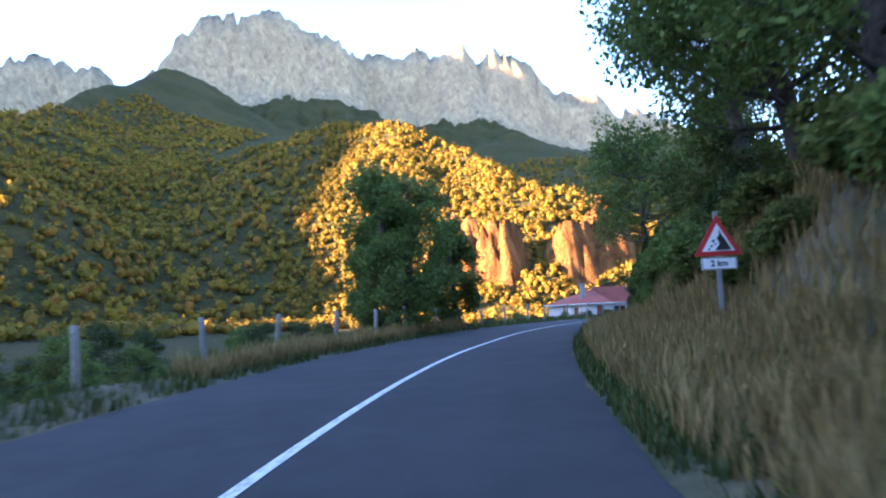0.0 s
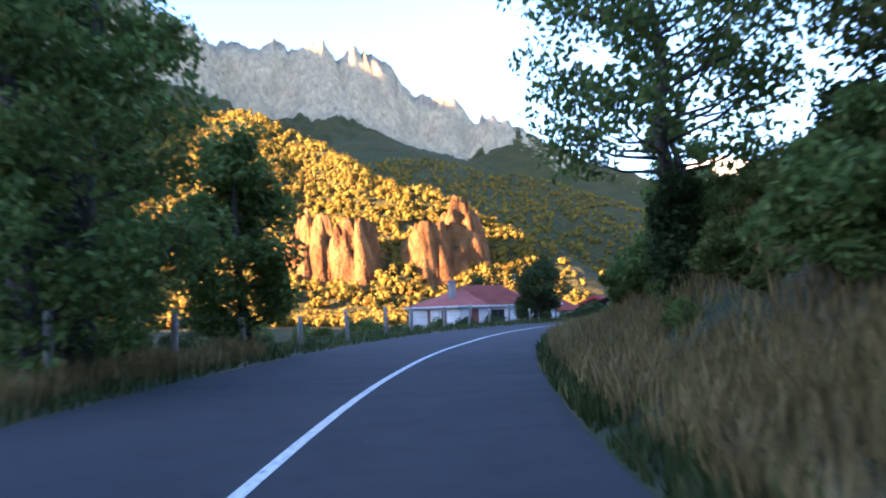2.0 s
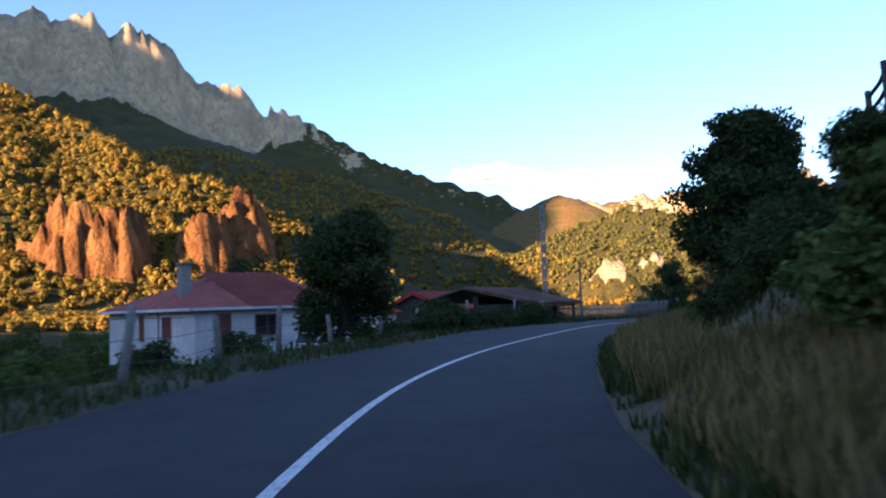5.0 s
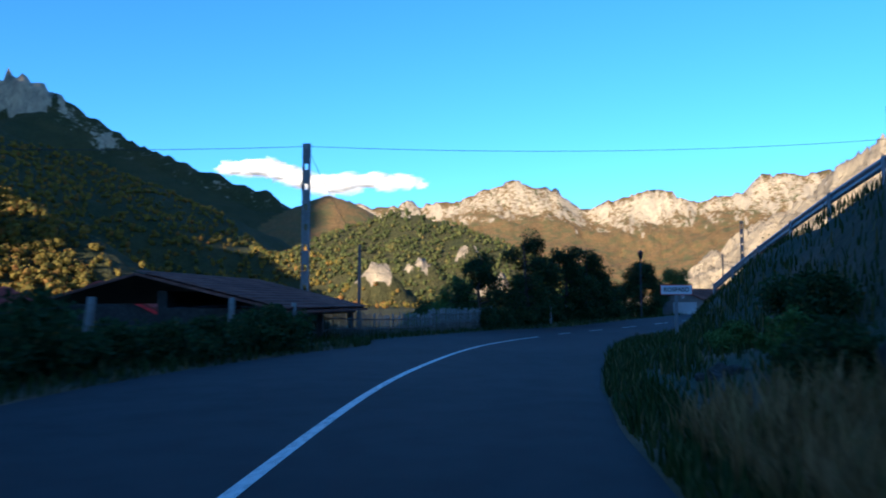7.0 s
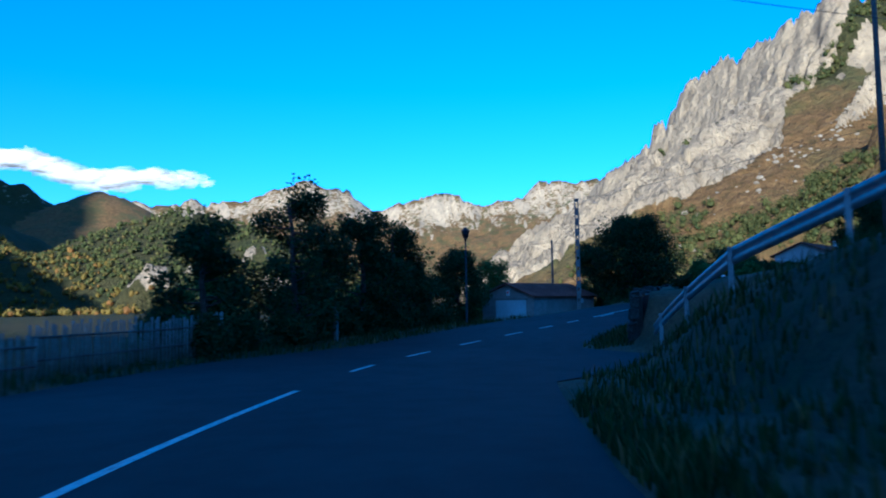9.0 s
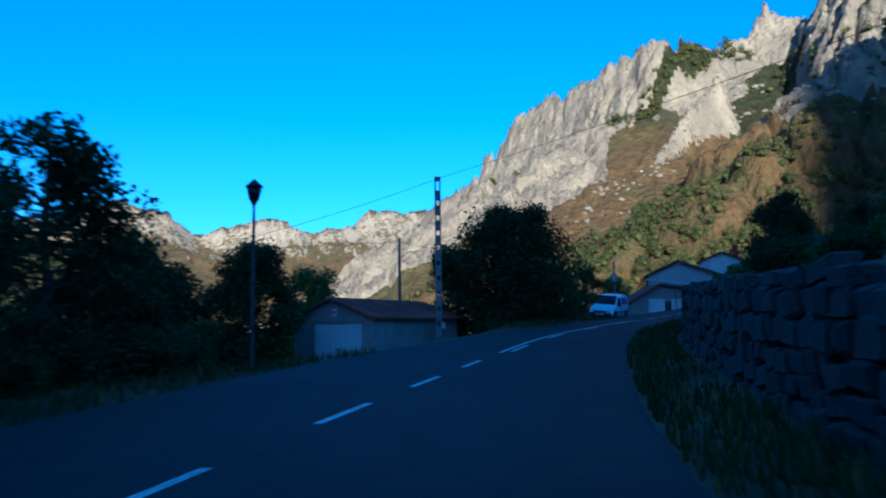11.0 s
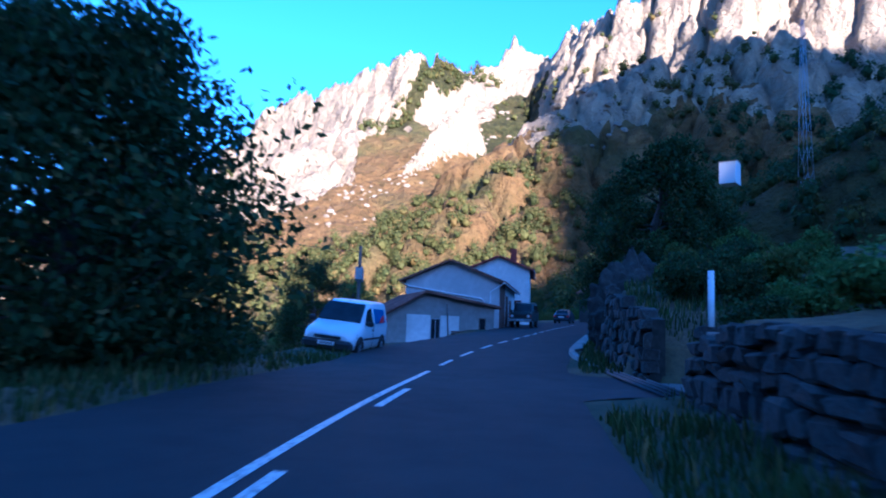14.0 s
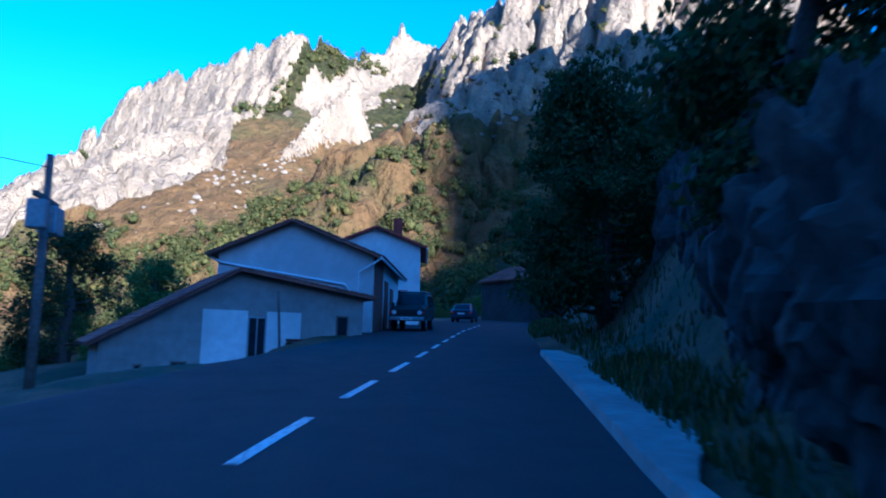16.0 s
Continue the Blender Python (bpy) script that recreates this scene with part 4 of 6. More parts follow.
# grass along the verges
def grass(name, spans, count, h0, h1, mat, label, seed):
    rng = np.random.default_rng(seed)
    total = sum(b - a for a, b, _, _ in spans)
    V, F, base = [], [], 0
    for a, b, u0, u1 in spans:
        n = int(count * (b - a) / total)
        s, k = S0 + rng.uniform(a, b, n), rng.uniform(0, 1, n) ** 1.15
        right = u0 > 0
        edge = right_edge(s) if right else left_edge(s)
        u = (edge + (abs(u0) + (abs(u1) - abs(u0)) * k)) * (1 if right else -1)
        clump = fbm(s, u, 1.1, 3, 21)
        keep = clump > 0.28
        s, u, clump = s[keep], u[keep], clump[keep]
        x, y, z = on_lines(s, u)
        g = near_height(s, u, z) - 0.03
        h = (h0 + (h1 - h0) * rng.uniform(0, 1, len(s))) * (0.45 + 1.0 * clump)
        a1, w = rng.uniform(0, 6.28, len(s)), 0.012 + 0.012 * rng.uniform(0, 1, len(s))
        bend = h * rng.uniform(0.1, 0.6, len(s))
        p = np.stack([x, y, g], 1)
        side = np.stack([np.cos(a1) * w, np.sin(a1) * w, 0 * w], 1)
        fwd = np.stack([-np.sin(a1) * bend, np.cos(a1) * bend, 0 * w], 1)
        up = np.stack([0 * h, 0 * h, h], 1)
        v = np.stack([p - side, p + side, p + fwd * 0.35 + up * 0.6 + side * 0.7, p + fwd * 0.35 + up * 0.6 - side * 0.7, p + fwd + up], 1)
        V.append(v.reshape(-1, 3))
        i = base + 5 * np.arange(len(s))
        F.append(np.concatenate([np.stack([i, i + 1, i + 2], 1), np.stack([i, i + 2, i + 3], 1), np.stack([i + 3, i + 2, i + 4], 1)]))
        base += 5 * len(s)
    tagged(new(name, quads_mesh(name, np.concatenate(V), np.concatenate(F), mat, False)), label, "grass", kind="stuff")


grass("dry_grass", [(0, 62, 0.35, 2.4), (0, 62, 1.5, 5.5), (12, 62, 3.0, 9.5), (12, 62, 4.5, 9.0), (62, 80, 0.4, 1.8), (14, 40, -0.5, -1.3)], 115000, 0.15, 0.62, GRASS_DRY, "tall dry straw-coloured grass along the bank", 3)
grass("verge_grass", [(0, 105, 0.05, 0.7), (0, 105, -0.05, -2.0), (62, 112, 0.4, 4.2), (84, 117, 1.0, 6.0), (118, 155, 0.05, 1.4), (104, 136, -0.05, -2.2), (151, 170, -0.05, -2.2), (163, 180, 0.3, 1.5), (162, 176, 1.6, 4.5), (156, 164, 1.2, 7.0), (195, 230, 0.1, 2), (178, 206, 0.6, 6.0)], 74000, 0.10, 0.34, GRASS_GREEN, "short green grass on the road verge", 4)

# woods on the hillsides: many crowns
phi = (1 + 5 ** 0.5) / 2
ico = np.array([(-1, phi, 0), (1, phi, 0), (-1, -phi, 0), (1, -phi, 0), (0, -1, phi), (0, 1, phi), (0, -1, -phi), (0, 1, -phi), (phi, 0, -1), (phi, 0, 1), (-phi, 0, -1), (-phi, 0, 1)]) / 1.9
ico_f = [(0, 11, 5), (0, 5, 1), (0, 1, 7), (0, 7, 10), (0, 10, 11), (1, 5, 9), (5, 11, 4), (11, 10, 2), (10, 7, 6), (7, 1, 8), (3, 9, 4), (3, 4, 2), (3, 2, 6), (3, 6, 8), (3, 8, 9), (4, 9, 5), (2, 4, 11), (6, 2, 10), (8, 6, 7), (9, 8, 1)]


def woods(name, areas, mat, label, seed, tufts=20, bare=False):
    """areas: centre, half sizes, turn, count, crown size."""
    rng = np.random.default_rng(seed)
    X, Y, Rr = [], [], []
    for cx, cy, hx, hy, turn, n, r in areas:
        a, b = rng.uniform(-hx, hx, n), rng.uniform(-hy, hy, n)
        t = radians(turn)
        X.append(cx + a * math.cos(t) - b * math.sin(t))
        Y.append(cy + a * math.sin(t) + b * math.cos(t))
        Rr.append(r * rng.uniform(0.6, 1.35, n))
    x, y, r = np.concatenate(X), np.concatenate(Y), np.concatenate(Rr)
    h, rock, heath, u = land(x, y)
    patch = fbm(x, y, 60, 3, 33)
    keep = ((rock < 0.4) | bare) & ((heath < 0.6 + 0.4 * (patch > 0.55)) | bare) & (np.abs(u) > 26) & ((rng.uniform(0, 1, len(x)) > rock) | bare)
    x, y, h, r = x[keep], y[keep], h[keep], r[keep]
    n = len(x)
    m = tufts
    lump = 1 + 0.5 * (rng.uniform(0, 1, (n, 12)) - 0.5)
    tall = rng.uniform(0.9, 1.4, n)
    at = np.stack([x, y, h + r * 0.75], 1)
    v = ico[None] * lump[:, :, None] * ((0.66 if m < 40 else 0.5) * np.stack([r, r, r * tall], 1))[:, None, :] + at[:, None, :]
    f = (np.array(ico_f)[None] + (np.arange(n) * 12)[:, None, None]).reshape(-1, 3)
    # loose leafy tufts over each crown
    d = rng.normal(size=(n, m, 3))
    d /= np.linalg.norm(d, axis=2)[:, :, None]
    d[:, :, 2] = np.where(d[:, :, 2] < -0.4, -d[:, :, 2], d[:, :, 2])
    c = at[:, None, :] + d * (r[:, None] * rng.uniform(0.5, 1.15, (n, m)))[:, :, None] * np.stack([0 * tall + 1, 0 * tall + 1, tall], 1)[:, None, :]
    a = np.cross(d, rng.normal(size=(n, m, 3)))
    a /= np.linalg.norm(a, axis=2)[:, :, None]
    b = np.cross(d, a) + 0.5 * rng.normal(size=(n, m, 3))
    s = (r[:, None] * rng.uniform(0.16, 0.36, (n, m)) * (20 / max(m, 20)) ** 0.5)[:, :, None]
    q = np.stack([c - a * s, c + b * s * 0.7, c + a * s, c - b * s * 0.7], 2).reshape(-1, 3)
    i0 = n * 12 + 4 * np.arange(n * m)
    g = np.concatenate([np.stack([i0, i0 + 1, i0 + 2], 1), np.stack([i0, i0 + 2, i0 + 3], 1)])
    v, f = np.concatenate([v.reshape(-1, 3), q]), np.concatenate([f, g])
    tagged(new(name, quads_mesh(name, v.reshape(-1, 3), f, mat, False)), label, "woods", kind="stuff")


woods("hillside_woods", [(40, 850, 200, 330, 0, 7200, 4.0), (150, 760, 120, 130, 0, 900, 3.2)],
      LEAF_D, "dense woods on the crag hill, turning yellow in the low sun", 5)
woods("shaded_woods", [(-330, 850, 170, 420, 0, 2600, 5.6), (-560, 1300, 160, 500, 0, 2000, 5.6), (500, 1500, 330, 420, 0, 2600, 5.0), (560, 950, 260, 260, 0, 700, 4.4)],
      LEAF_D, "dense woods on the mountainsides, turning yellow", 15, 10)
woods("far_hill_woods", [(1020, 1060, 260, 320, 0, 3400, 4.4)],
      LEAF_E, "green woods over the far rounded hill", 16, 14)
woods("slope_trees", [(315, 80, 55, 45, 0, 300, 2.3), (300, 150, 80, 60, 0, 200, 2.4), (270, 10, 40, 40, 0, 110, 2.4)],
      LEAF_E, "scattered small trees and shrubs on the lower slopes", 6, 90)
# a belt of trees along the foot of the heath, and shrubs in the gullies of the rock
woods("foot_trees", [(372, 62, 10, 40, 10, 100, 2.2), (358, 112, 22, 30, 0, 120, 2.3), (375, 155, 24, 22, 0, 80, 2.4), (325, 100, 36, 40, 0, 140, 2.3), (300, 85, 40, 40, 0, 130, 2.2), (338, 20, 34, 30, 0, 110, 2.4), (404, 70, 6, 6, 0, 5, 2.8), (428, 12, 12, 8, 0, 8, 2.2)],
      LEAF_E, "belt of green trees along the foot of the heath slope", 8, 90, True)
woods("gully_shrubs", [(600, 54, 22, 7, -32, 40, 3.0), (565, 82, 22, 7, -36, 34, 2.8), (535, 103, 10, 6, -36, 12, 2.6), (655, 22, 16, 14, 0, 26, 3.2), (560, 0, 45, 22, 0, 36, 2.6), (540, 175, 25, 14, 0, 14, 2.6), (480, -60, 60, 50, 0, 40, 2.4), (420, -50, 40, 30, 0, 60, 2.6)],
      LEAF_E, "green shrubs in the gullies between the rock ribs", 9, 50, True)
woods("side_woods", [(260, -20, 60, 45, 0, 260, 2.8), (310, -70, 60, 50, 0, 200, 3.0), (225, 40, 26, 18, 0, 60, 2.4)],
      LEAF_C, "dark woods on the shaded hillside", 10, 70, True)
# nearer trees in the valley and on the slope past the barns
near_trees = [tree(stand_at(-30, 60), 6.5, 2.2, "green valley tree below the road", LEAF_A, 61, bare=0.1, clusters=80, per=102, group="valley trees"),
              tree(stand_at(-34, 75), 7.5, 2.4, "dark valley tree below the road", LEAF_C, 62, bare=0.1, clusters=80, per=102, group="valley trees"),
              tree(stand_at(-28, 45), 5.5, 2.0, "yellowing valley tree below the road", LEAF_B, 63, bare=0.08, clusters=70, per=102, group="valley trees")]
rng = np.random.default_rng(77)
for cx, cy, hx, hy, n in ((-40, 60, 22, 50, 26), (-15, 130, 40, 40, 26), (50, 140, 40, 25, 22), (115, 125, 40, 18, 20), (165, 112, 30, 22, 16), (205, 100, 30, 22, 14), (190, 45, 16, 10, 10), (215, 62, 20, 14, 12), (238, 85, 18, 18, 12)):
    for k in range(n):
        x, y = cx + rng.uniform(-hx, hx), cy + rng.uniform(-hy, hy)
        z = float(land(np.array([x]), np.array([y]))[0][0])
        s_, u_, _ = road_frame(np.array([x]), np.array([y]))
        if abs(u_[0]) < 13:
            continue
        q = rng.uniform(0.6, 1.15)
        c = copy_thing(near_trees[rng.integers(0, 3)], pose(x, y, z - 0.3, 0, 0, rng.uniform(0, 360)))
        c.scale = (q, q, q)


# loose boulders and scree on the heath
def boulders(name, areas, mat, label, seed):
    rng = np.random.default_rng(seed)
    V, F, k = [], [], 0
    for cx, cy, hx, hy, turn, n, r in areas:
        t = radians(turn)
        a, b = rng.uniform(-hx, hx, n), rng.uniform(-hy, hy, n)
        x, y = cx + a * math.cos(t) - b * math.sin(t), cy + a * math.sin(t) + b * math.cos(t)
        z = land(x, y)[0]
        for i in range(n):
            s = r * rng.uniform(0.25, 1.0) ** 1.6
            V.append(ico * (1 + 0.45 * (rng.uniform(0, 1, (12, 1)) - 0.5)) * s * [1.2, 1.2, 0.9] + [x[i], y[i], z[i] + 0.15 * s])
            F.append(np.array(ico_f) + 12 * k)
            k += 1
    tagged(new(name, quads_mesh(name, np.concatenate(V), np.concatenate(F), mat, False)), label, "boulders", kind="stuff")


boulders("scree", [(500, 58, 50, 4, -32, 110, 1.3), (440, 95, 26, 8, -40, 40, 1.4), (560, 18, 36, 14, -20, 26, 2.4), (470, 10, 40, 22, 0, 40, 2.2), (425, 110, 30, 16, 0, 30, 1.5), (440, -20, 40, 26, 0, 50, 2.6), (380, 130, 30, 24, 0, 20, 1.6)],
         LIMESTONE, "pale limestone boulders and scree on the heath", 12)

# ---- buildings ----
def facing(x, y, z, dx, dy):
    """A pose whose x axis runs along (dx, dy)."""
    return pose(x, y, z, 0, 0, math.degrees(math.atan2(dy, dx)))


def opening(parent, x, z, w, h, y, mat, frame_mat, name="window", sill=True, bars=1, glass=None):
    """A window or door in a wall that faces -y: frame, panes and sill stand a little proud."""
    d = -1
    fr = bmesh.new()
    t = 0.06
    add_box(fr, x, x + t, y - 0.04, y + 0.06, z, z + h)
    add_box(fr, x + w - t, x + w, y - 0.04, y + 0.06, z, z + h)
    add_box(fr, x + t, x + w - t, y - 0.04, y + 0.06, z + h - t, z + h)
    add_box(fr, x + t, x + w - t, y - 0.04, y + 0.06, z, z + t)
    for b in range(1, bars + 1):
        cx = x + w * b / (bars + 1)
        add_box(fr, cx - 0.025, cx + 0.025, y - 0.03, y + 0.05, z + t, z + h - t)
    win = part(name, fr, frame_mat, parent)
    part("pane", box(x + t, x + w - t, y - 0.012, y + 0.01, z + t, z + h - t), mat, win)
    if sill:
        part("sill", box(x - 0.06, x + w + 0.06, y - 0.14, y + 0.02, z - 0.06, z, 0.01), CONCRETE, win)
    return win


def tile_rows(parent, p0, along, up, length, run, mat, pitch=0.24, course=0.40, name="roof_tiles", thick=0.05):
    """Courses of rounded clay tiles over a roof plane, one joined part."""
    along, up = Vector(along).normalized(), Vector(up).normalized()
    nrm = along.cross(up).normalized()
    if nrm.z < 0:
        nrm = -nrm
    V, F = [], []
    nc, nr = max(1, int(length / pitch)), max(1, int(run / course))
    prof = [(0.0, 0.0), (0.16, 0.75), (0.36, 1.0), (0.56, 0.75), (0.72, 0.0), (1.0, -0.1)]
    for r in range(nr):
        for c in range(nc):
            b = len(V)
            jit = random.uniform(-0.012, 0.012)
            for q, lift in ((-0.06, 0.03), (1.0, 0.0)):
                for k, hh in prof:
                    V.append(Vector(p0) + along * ((c + k) * length / nc + jit) + up * ((r + q) * run / nr) + nrm * (thick * hh + lift + 0.02))
            for i in range(5):
                F.append((b + i, b + i + 1, b + 7 + i, b + 6 + i))
    ob = new(name, mesh_of(name, V, F, mat))
    ob.parent = parent
    ob["kind"] = "stuff"
    return ob


def white_house():
    """Hipped roof, render walls, brown shutters; x along the road-side wall, y into the house."""
    ob = thing("house", facing(17.0, 87.4, -0.42, 0.949, 0.315), "white rendered house with a red hipped tile roof", "house")
    L, W, H = 11.2, 10.4, 2.5
    part("wall", box(0, L, 0, W, -0.6, H), WHITEWALL, ob)
    bm = bmesh.new()
    e, z = 0.45, H
    a = [bm.verts.new(c) for c in ((-e, -e, z), (L + e, -e, z), (L + e, W + e, z), (-e, W + e, z))]
    r0, r1 = bm.verts.new((4.2, W / 2, z + 2.05)), bm.verts.new((L - 4.2, W / 2, z + 2.05))
    for f in ((a[0], a[1], r1, r0), (a[1], a[2], r1), (a[2], a[3], r0, r1), (a[3], a[0], r0), (a[3], a[2], a[1], a[0])):
        bm.faces.new(f)
    roof = part("roof", bm, ROOFTILE, ob)
    sl = math.hypot(W / 2 + e, 2.05)
    tile_rows(roof, (3.0, -e, z), (1, 0, 0), (0, W / 2 + e, 2.05), L - 6.0, sl, ROOFTILE)
    part("eaves", box(-e, L + e, -e, -e + 0.10, z - 0.12, z + 0.02), WHITEWALL, ob)
    part("eaves", box(-e, -e + 0.10, -e, W + e, z - 0.12, z + 0.02), WHITEWALL, ob)
    ch = part("chimney", box(1.0, 1.55, 3.3, 3.85, z + 0.2, z + 2.4), CONCRETE, ob)
    part("chimney_cap", box(0.92, 1.63, 3.22, 3.93, z + 2.4, z + 2.5, 0.02), CONCRETE, ch)
    opening(ob, 3.4, 0.95, 1.5, 1.15, 0, GLASSDARK, BROWNDOOR)
    opening(ob, 1.1, 0.3, 0.9, 1.9, 0, BROWNDOOR, BROWNDOOR, name="door", sill=False, bars=0)
    opening(ob, 6.3, 0.95, 1.2, 1.1, 0, GLASSDARK, BROWNDOOR)
    opening(ob, 9.0, 0.95, 1.4, 1.1, 0, GLASSDARK, BROWNDOOR)
    side = Matrix.Translation((0, W, 0)) @ Matrix.Rotation(radians(-90), 4, "Z")
    for x, w, zz, h in ((6.9, 1.0, 1.0, 1.1), (4.1, 0.55, 0.85, 1.35)):
        win = opening(ob, x, zz, w, h, 0, BROWNDOOR, BROWNDOOR, bars=0)
        win.matrix_basis = side
    part("downpipe", tube([(-0.06, 3.9, -0.5), (-0.06, 3.9, H - 0.1)], 0.05), STEEL, ob)
    an = part("aerial", tube([(9.4, 4.6, z + 1.5), (9.4, 4.6, z + 3.3)], 0.03), STEEL, ob)
    for k in range(4):
        part("aerial_rod", tube([(9.1, 4.6 - 0.3 + 0.2 * k, z + 3.2), (9.7, 4.6 - 0.3 + 0.2 * k, z + 3.2)], 0.012, 5), STEEL, an)


def gable_house(name, m, L, W, H0, H1, HA, ax, label, wallm, roofm, over=0.35, base=-1.0):
    """Gable wall along x (0..L) with eaves at H0 and H1 and the apex at ax; the house runs back W along y."""
    ob = thing(name, m, label, "house" if name == "house" else name.replace("_", " "))
    part("wall", prism([(0, base), (L, base), (L, H1), (ax, HA), (0, H0)], 0, W), wallm, ob)
    for side, (xa, za, xb, zb) in (("l", (0, H0, ax, HA)), ("r", (L, H1, ax, HA))):
        d = Vector((xa - xb, 0, za - zb)).normalized()
        ea = Vector((xa, 0, za)) + d * over
        bm = bmesh.new()
        n = Vector((-d.z, 0, d.x)) if side == "l" else Vector((d.z, 0, -d.x))
        if n.z < 0:
            n = -n
        vs = []
        for yy in (-over, W + over):
            for p in (ea, Vector((xb, 0, zb))):
                vs.append(bm.verts.new((p.x, yy, p.z + 0.01)))
                vs.append(bm.verts.new((p.x + n.x * 0.10, yy, p.z + n.z * 0.10 + 0.01)))
        for f in ((0, 2, 3, 1), (4, 5, 7, 6), (0, 1, 5, 4), (2, 6, 7, 3), (1, 3, 7, 5), (0, 4, 6, 2)):
            bm.faces.new([vs[i] for i in f])
        bmesh.ops.recalc_face_normals(bm, faces=bm.faces)
        roof = part("roof", bm, roofm, ob)
        run = (Vector((xb, 0, zb)) - ea).length
        tile_rows(roof, (ea.x + n.x * 0.1, -over, ea.z + n.z * 0.1), (0, 1, 0), (xb - ea.x, 0, zb - ea.z), W + 2 * over, run, roofm)
    return ob


white_house()
# stone hut with a red roof and an open porch gable
hut = gable_house("hut", facing(38.0, 114.0, -0.9, 0.55, -0.83), 7.6, 9.0, 2.3, 2.3, 3.9, 3.8, "small stone hut with a red tile roof", STONE, ROOFTILE)
opening(hut, 1.6, -0.4, 1.6, 1.7, 0, DARKWOOD, WOOD, name="door", sill=False)
part("fascia", prism([(-0.35, 2.12), (3.8, 3.90), (7.95, 2.12), (7.95, 1.95), (3.8, 3.72), (-0.35, 1.95)], -0.40, -0.36), SIGNRED, hut)
rear = gable_house("shed", facing(27.2, 104.0, -0.6, 0.6, -0.8), 5.0, 6.0, 2.0, 2.0, 3.1, 2.5, "white shed with a red roof behind the house", WHITEWALL, ROOFTILE)
opening(rear, 2.2, 0.5, 0.9, 1.0, 0, GLASSDARK, BROWNDOOR)
part("flue", tube([(3.6, 2.0, 2.4), (3.6, 2.0, 4.1)], 0.09), STEEL, rear)

# low open shed with an old tile roof beside the picket fence
lean_to = thing("shed", facing(35.2, 84.2, -0.35, 0.80, 0.60), "low open wooden shed with a sagging old tile roof", "shed")
part("wall", box(0, 8.4, 3.6, 3.9, -0.6, 2.6), STONE, lean_to)
part("wall", box(0, 0.3, 0.3, 3.6, -0.6, 2.1), STONE, lean_to)
for x in (0.25, 4.2, 8.1):
    part("post", box(x, x + 0.2, 0.1, 0.3, -0.6, 1.85, 0.02), WOOD, lean_to)
part("beam", box(-0.3, 8.6, 0.08, 0.30, 1.85, 2.05, 0.02), WOOD, lean_to)
rf = part("roof", prism([(-0.4, 1.95), (4.3, 3.05), (4.3, 3.13), (-0.4, 2.03)], -8.75, 0.6, Matrix.Rotation(radians(90), 4, "Z")), OLDTILE, lean_to)
tile_rows(rf, (-0.6, -0.4, 2.05), (1, 0, 0), (0, 4.7, 1.1), 9.3, 4.82, OLDTILE)
part("back_roof", prism([(4.3, 3.05), (7.5, 2.2), (7.5, 2.28), (4.3, 3.13)], -8.75, 0.6, Matrix.Rotation(radians(90), 4, "Z")), OLDTILE, lean_to)

# garage, its floor below the road
gar = gable_house("garage", facing(94.9, 104.5, -0.1, -0.25, -0.968), 5.2, 8.6, 2.35, 2.3, 3.3, 2.6, "grey rendered garage with a pale blue up-and-over door", GREYWALL, OLDTILE, 0.25)
gd = part("garage_door", box(1.45, 4.45, -0.05, 0.03, -0.05, 2.05, 0.01), BLUEDOOR, gar, "pale blue metal door")
for k in range(1, 10):
    part("rib", box(1.45 + 0.3 * k - 0.012, 1.45 + 0.3 * k + 0.012, -0.062, -0.045, 0, 2.0), BLUEDOOR, gd)
part("lock", tube([(2.9, -0.10, 0.75), (2.9, -0.04, 0.75)], 0.05), BLACKPAINT, gd)
part("lintel", box(1.35, 4.55, -0.08, 0.02, 2.05, 2.2), CONCRETE, gar)
pl = part("notice", box(2.55, 2.85, -0.03, 0.0, 2.42, 2.84), SIGNWHITE, gar, "small white no-parking notice")
part("disc", tube([(2.7, -0.045, 2.67), (2.7, -0.03, 2.67)], 0.10, 14), SIGNRED, pl)
part("bar", box(2.6, 2.8, -0.04, -0.03, 2.47, 2.51), BLACKPAINT, pl)

# low barn, tall barn and the house behind them
low = gable_house("barn", facing(135.2, 89.6, 2.0, 0.26, -0.965), 9.4, 5.5, 1.15, 3.0, 3.75, 4.5, "low old barn with white doors and a worn tile roof", GREYWALL, OLDTILE, 0.4)
part("white_panel", box(3.3, 4.9, -0.03, 0.0, -0.1, 2.35), WHITEWALL, low, "whitewashed wall panel")
part("white_panel", box(5.6, 6.9, -0.03, 0.0, 0.4, 2.35), WHITEWALL, low, "whitewashed wall panel")
opening(low, 4.9, 0.0, 0.7, 2.15, -0.01, GLASSDARK, STEEL, name="door", sill=False)
opening(low, 1.1, -0.2, 0.3, 0.6, 0, GLASSDARK, WOOD, bars=0, sill=False)
opening(low, 2.3, -0.3, 0.55, 0.8, 0, GLASSDARK, WOOD, sill=False)
part("post", tube([(6.1, -0.5, -0.6), (5.85, -0.5, 3.1)], 0.05), WOOD, low)
opening(low, 8.3, 1.4, 0.5, 0.9, 0, GLASSDARK, WOOD, bars=0, sill=False)
bench = thing("crate", facing(136.6, 83.4, 2.75, 0.26, -0.965), "dark slatted wooden crate beside the barn door", "crate")
for k in range(4):
    part("slat", box(0, 1.1, 0, 0.6, 0.1 + 0.14 * k, 0.2 + 0.14 * k), DARKWOOD, bench)

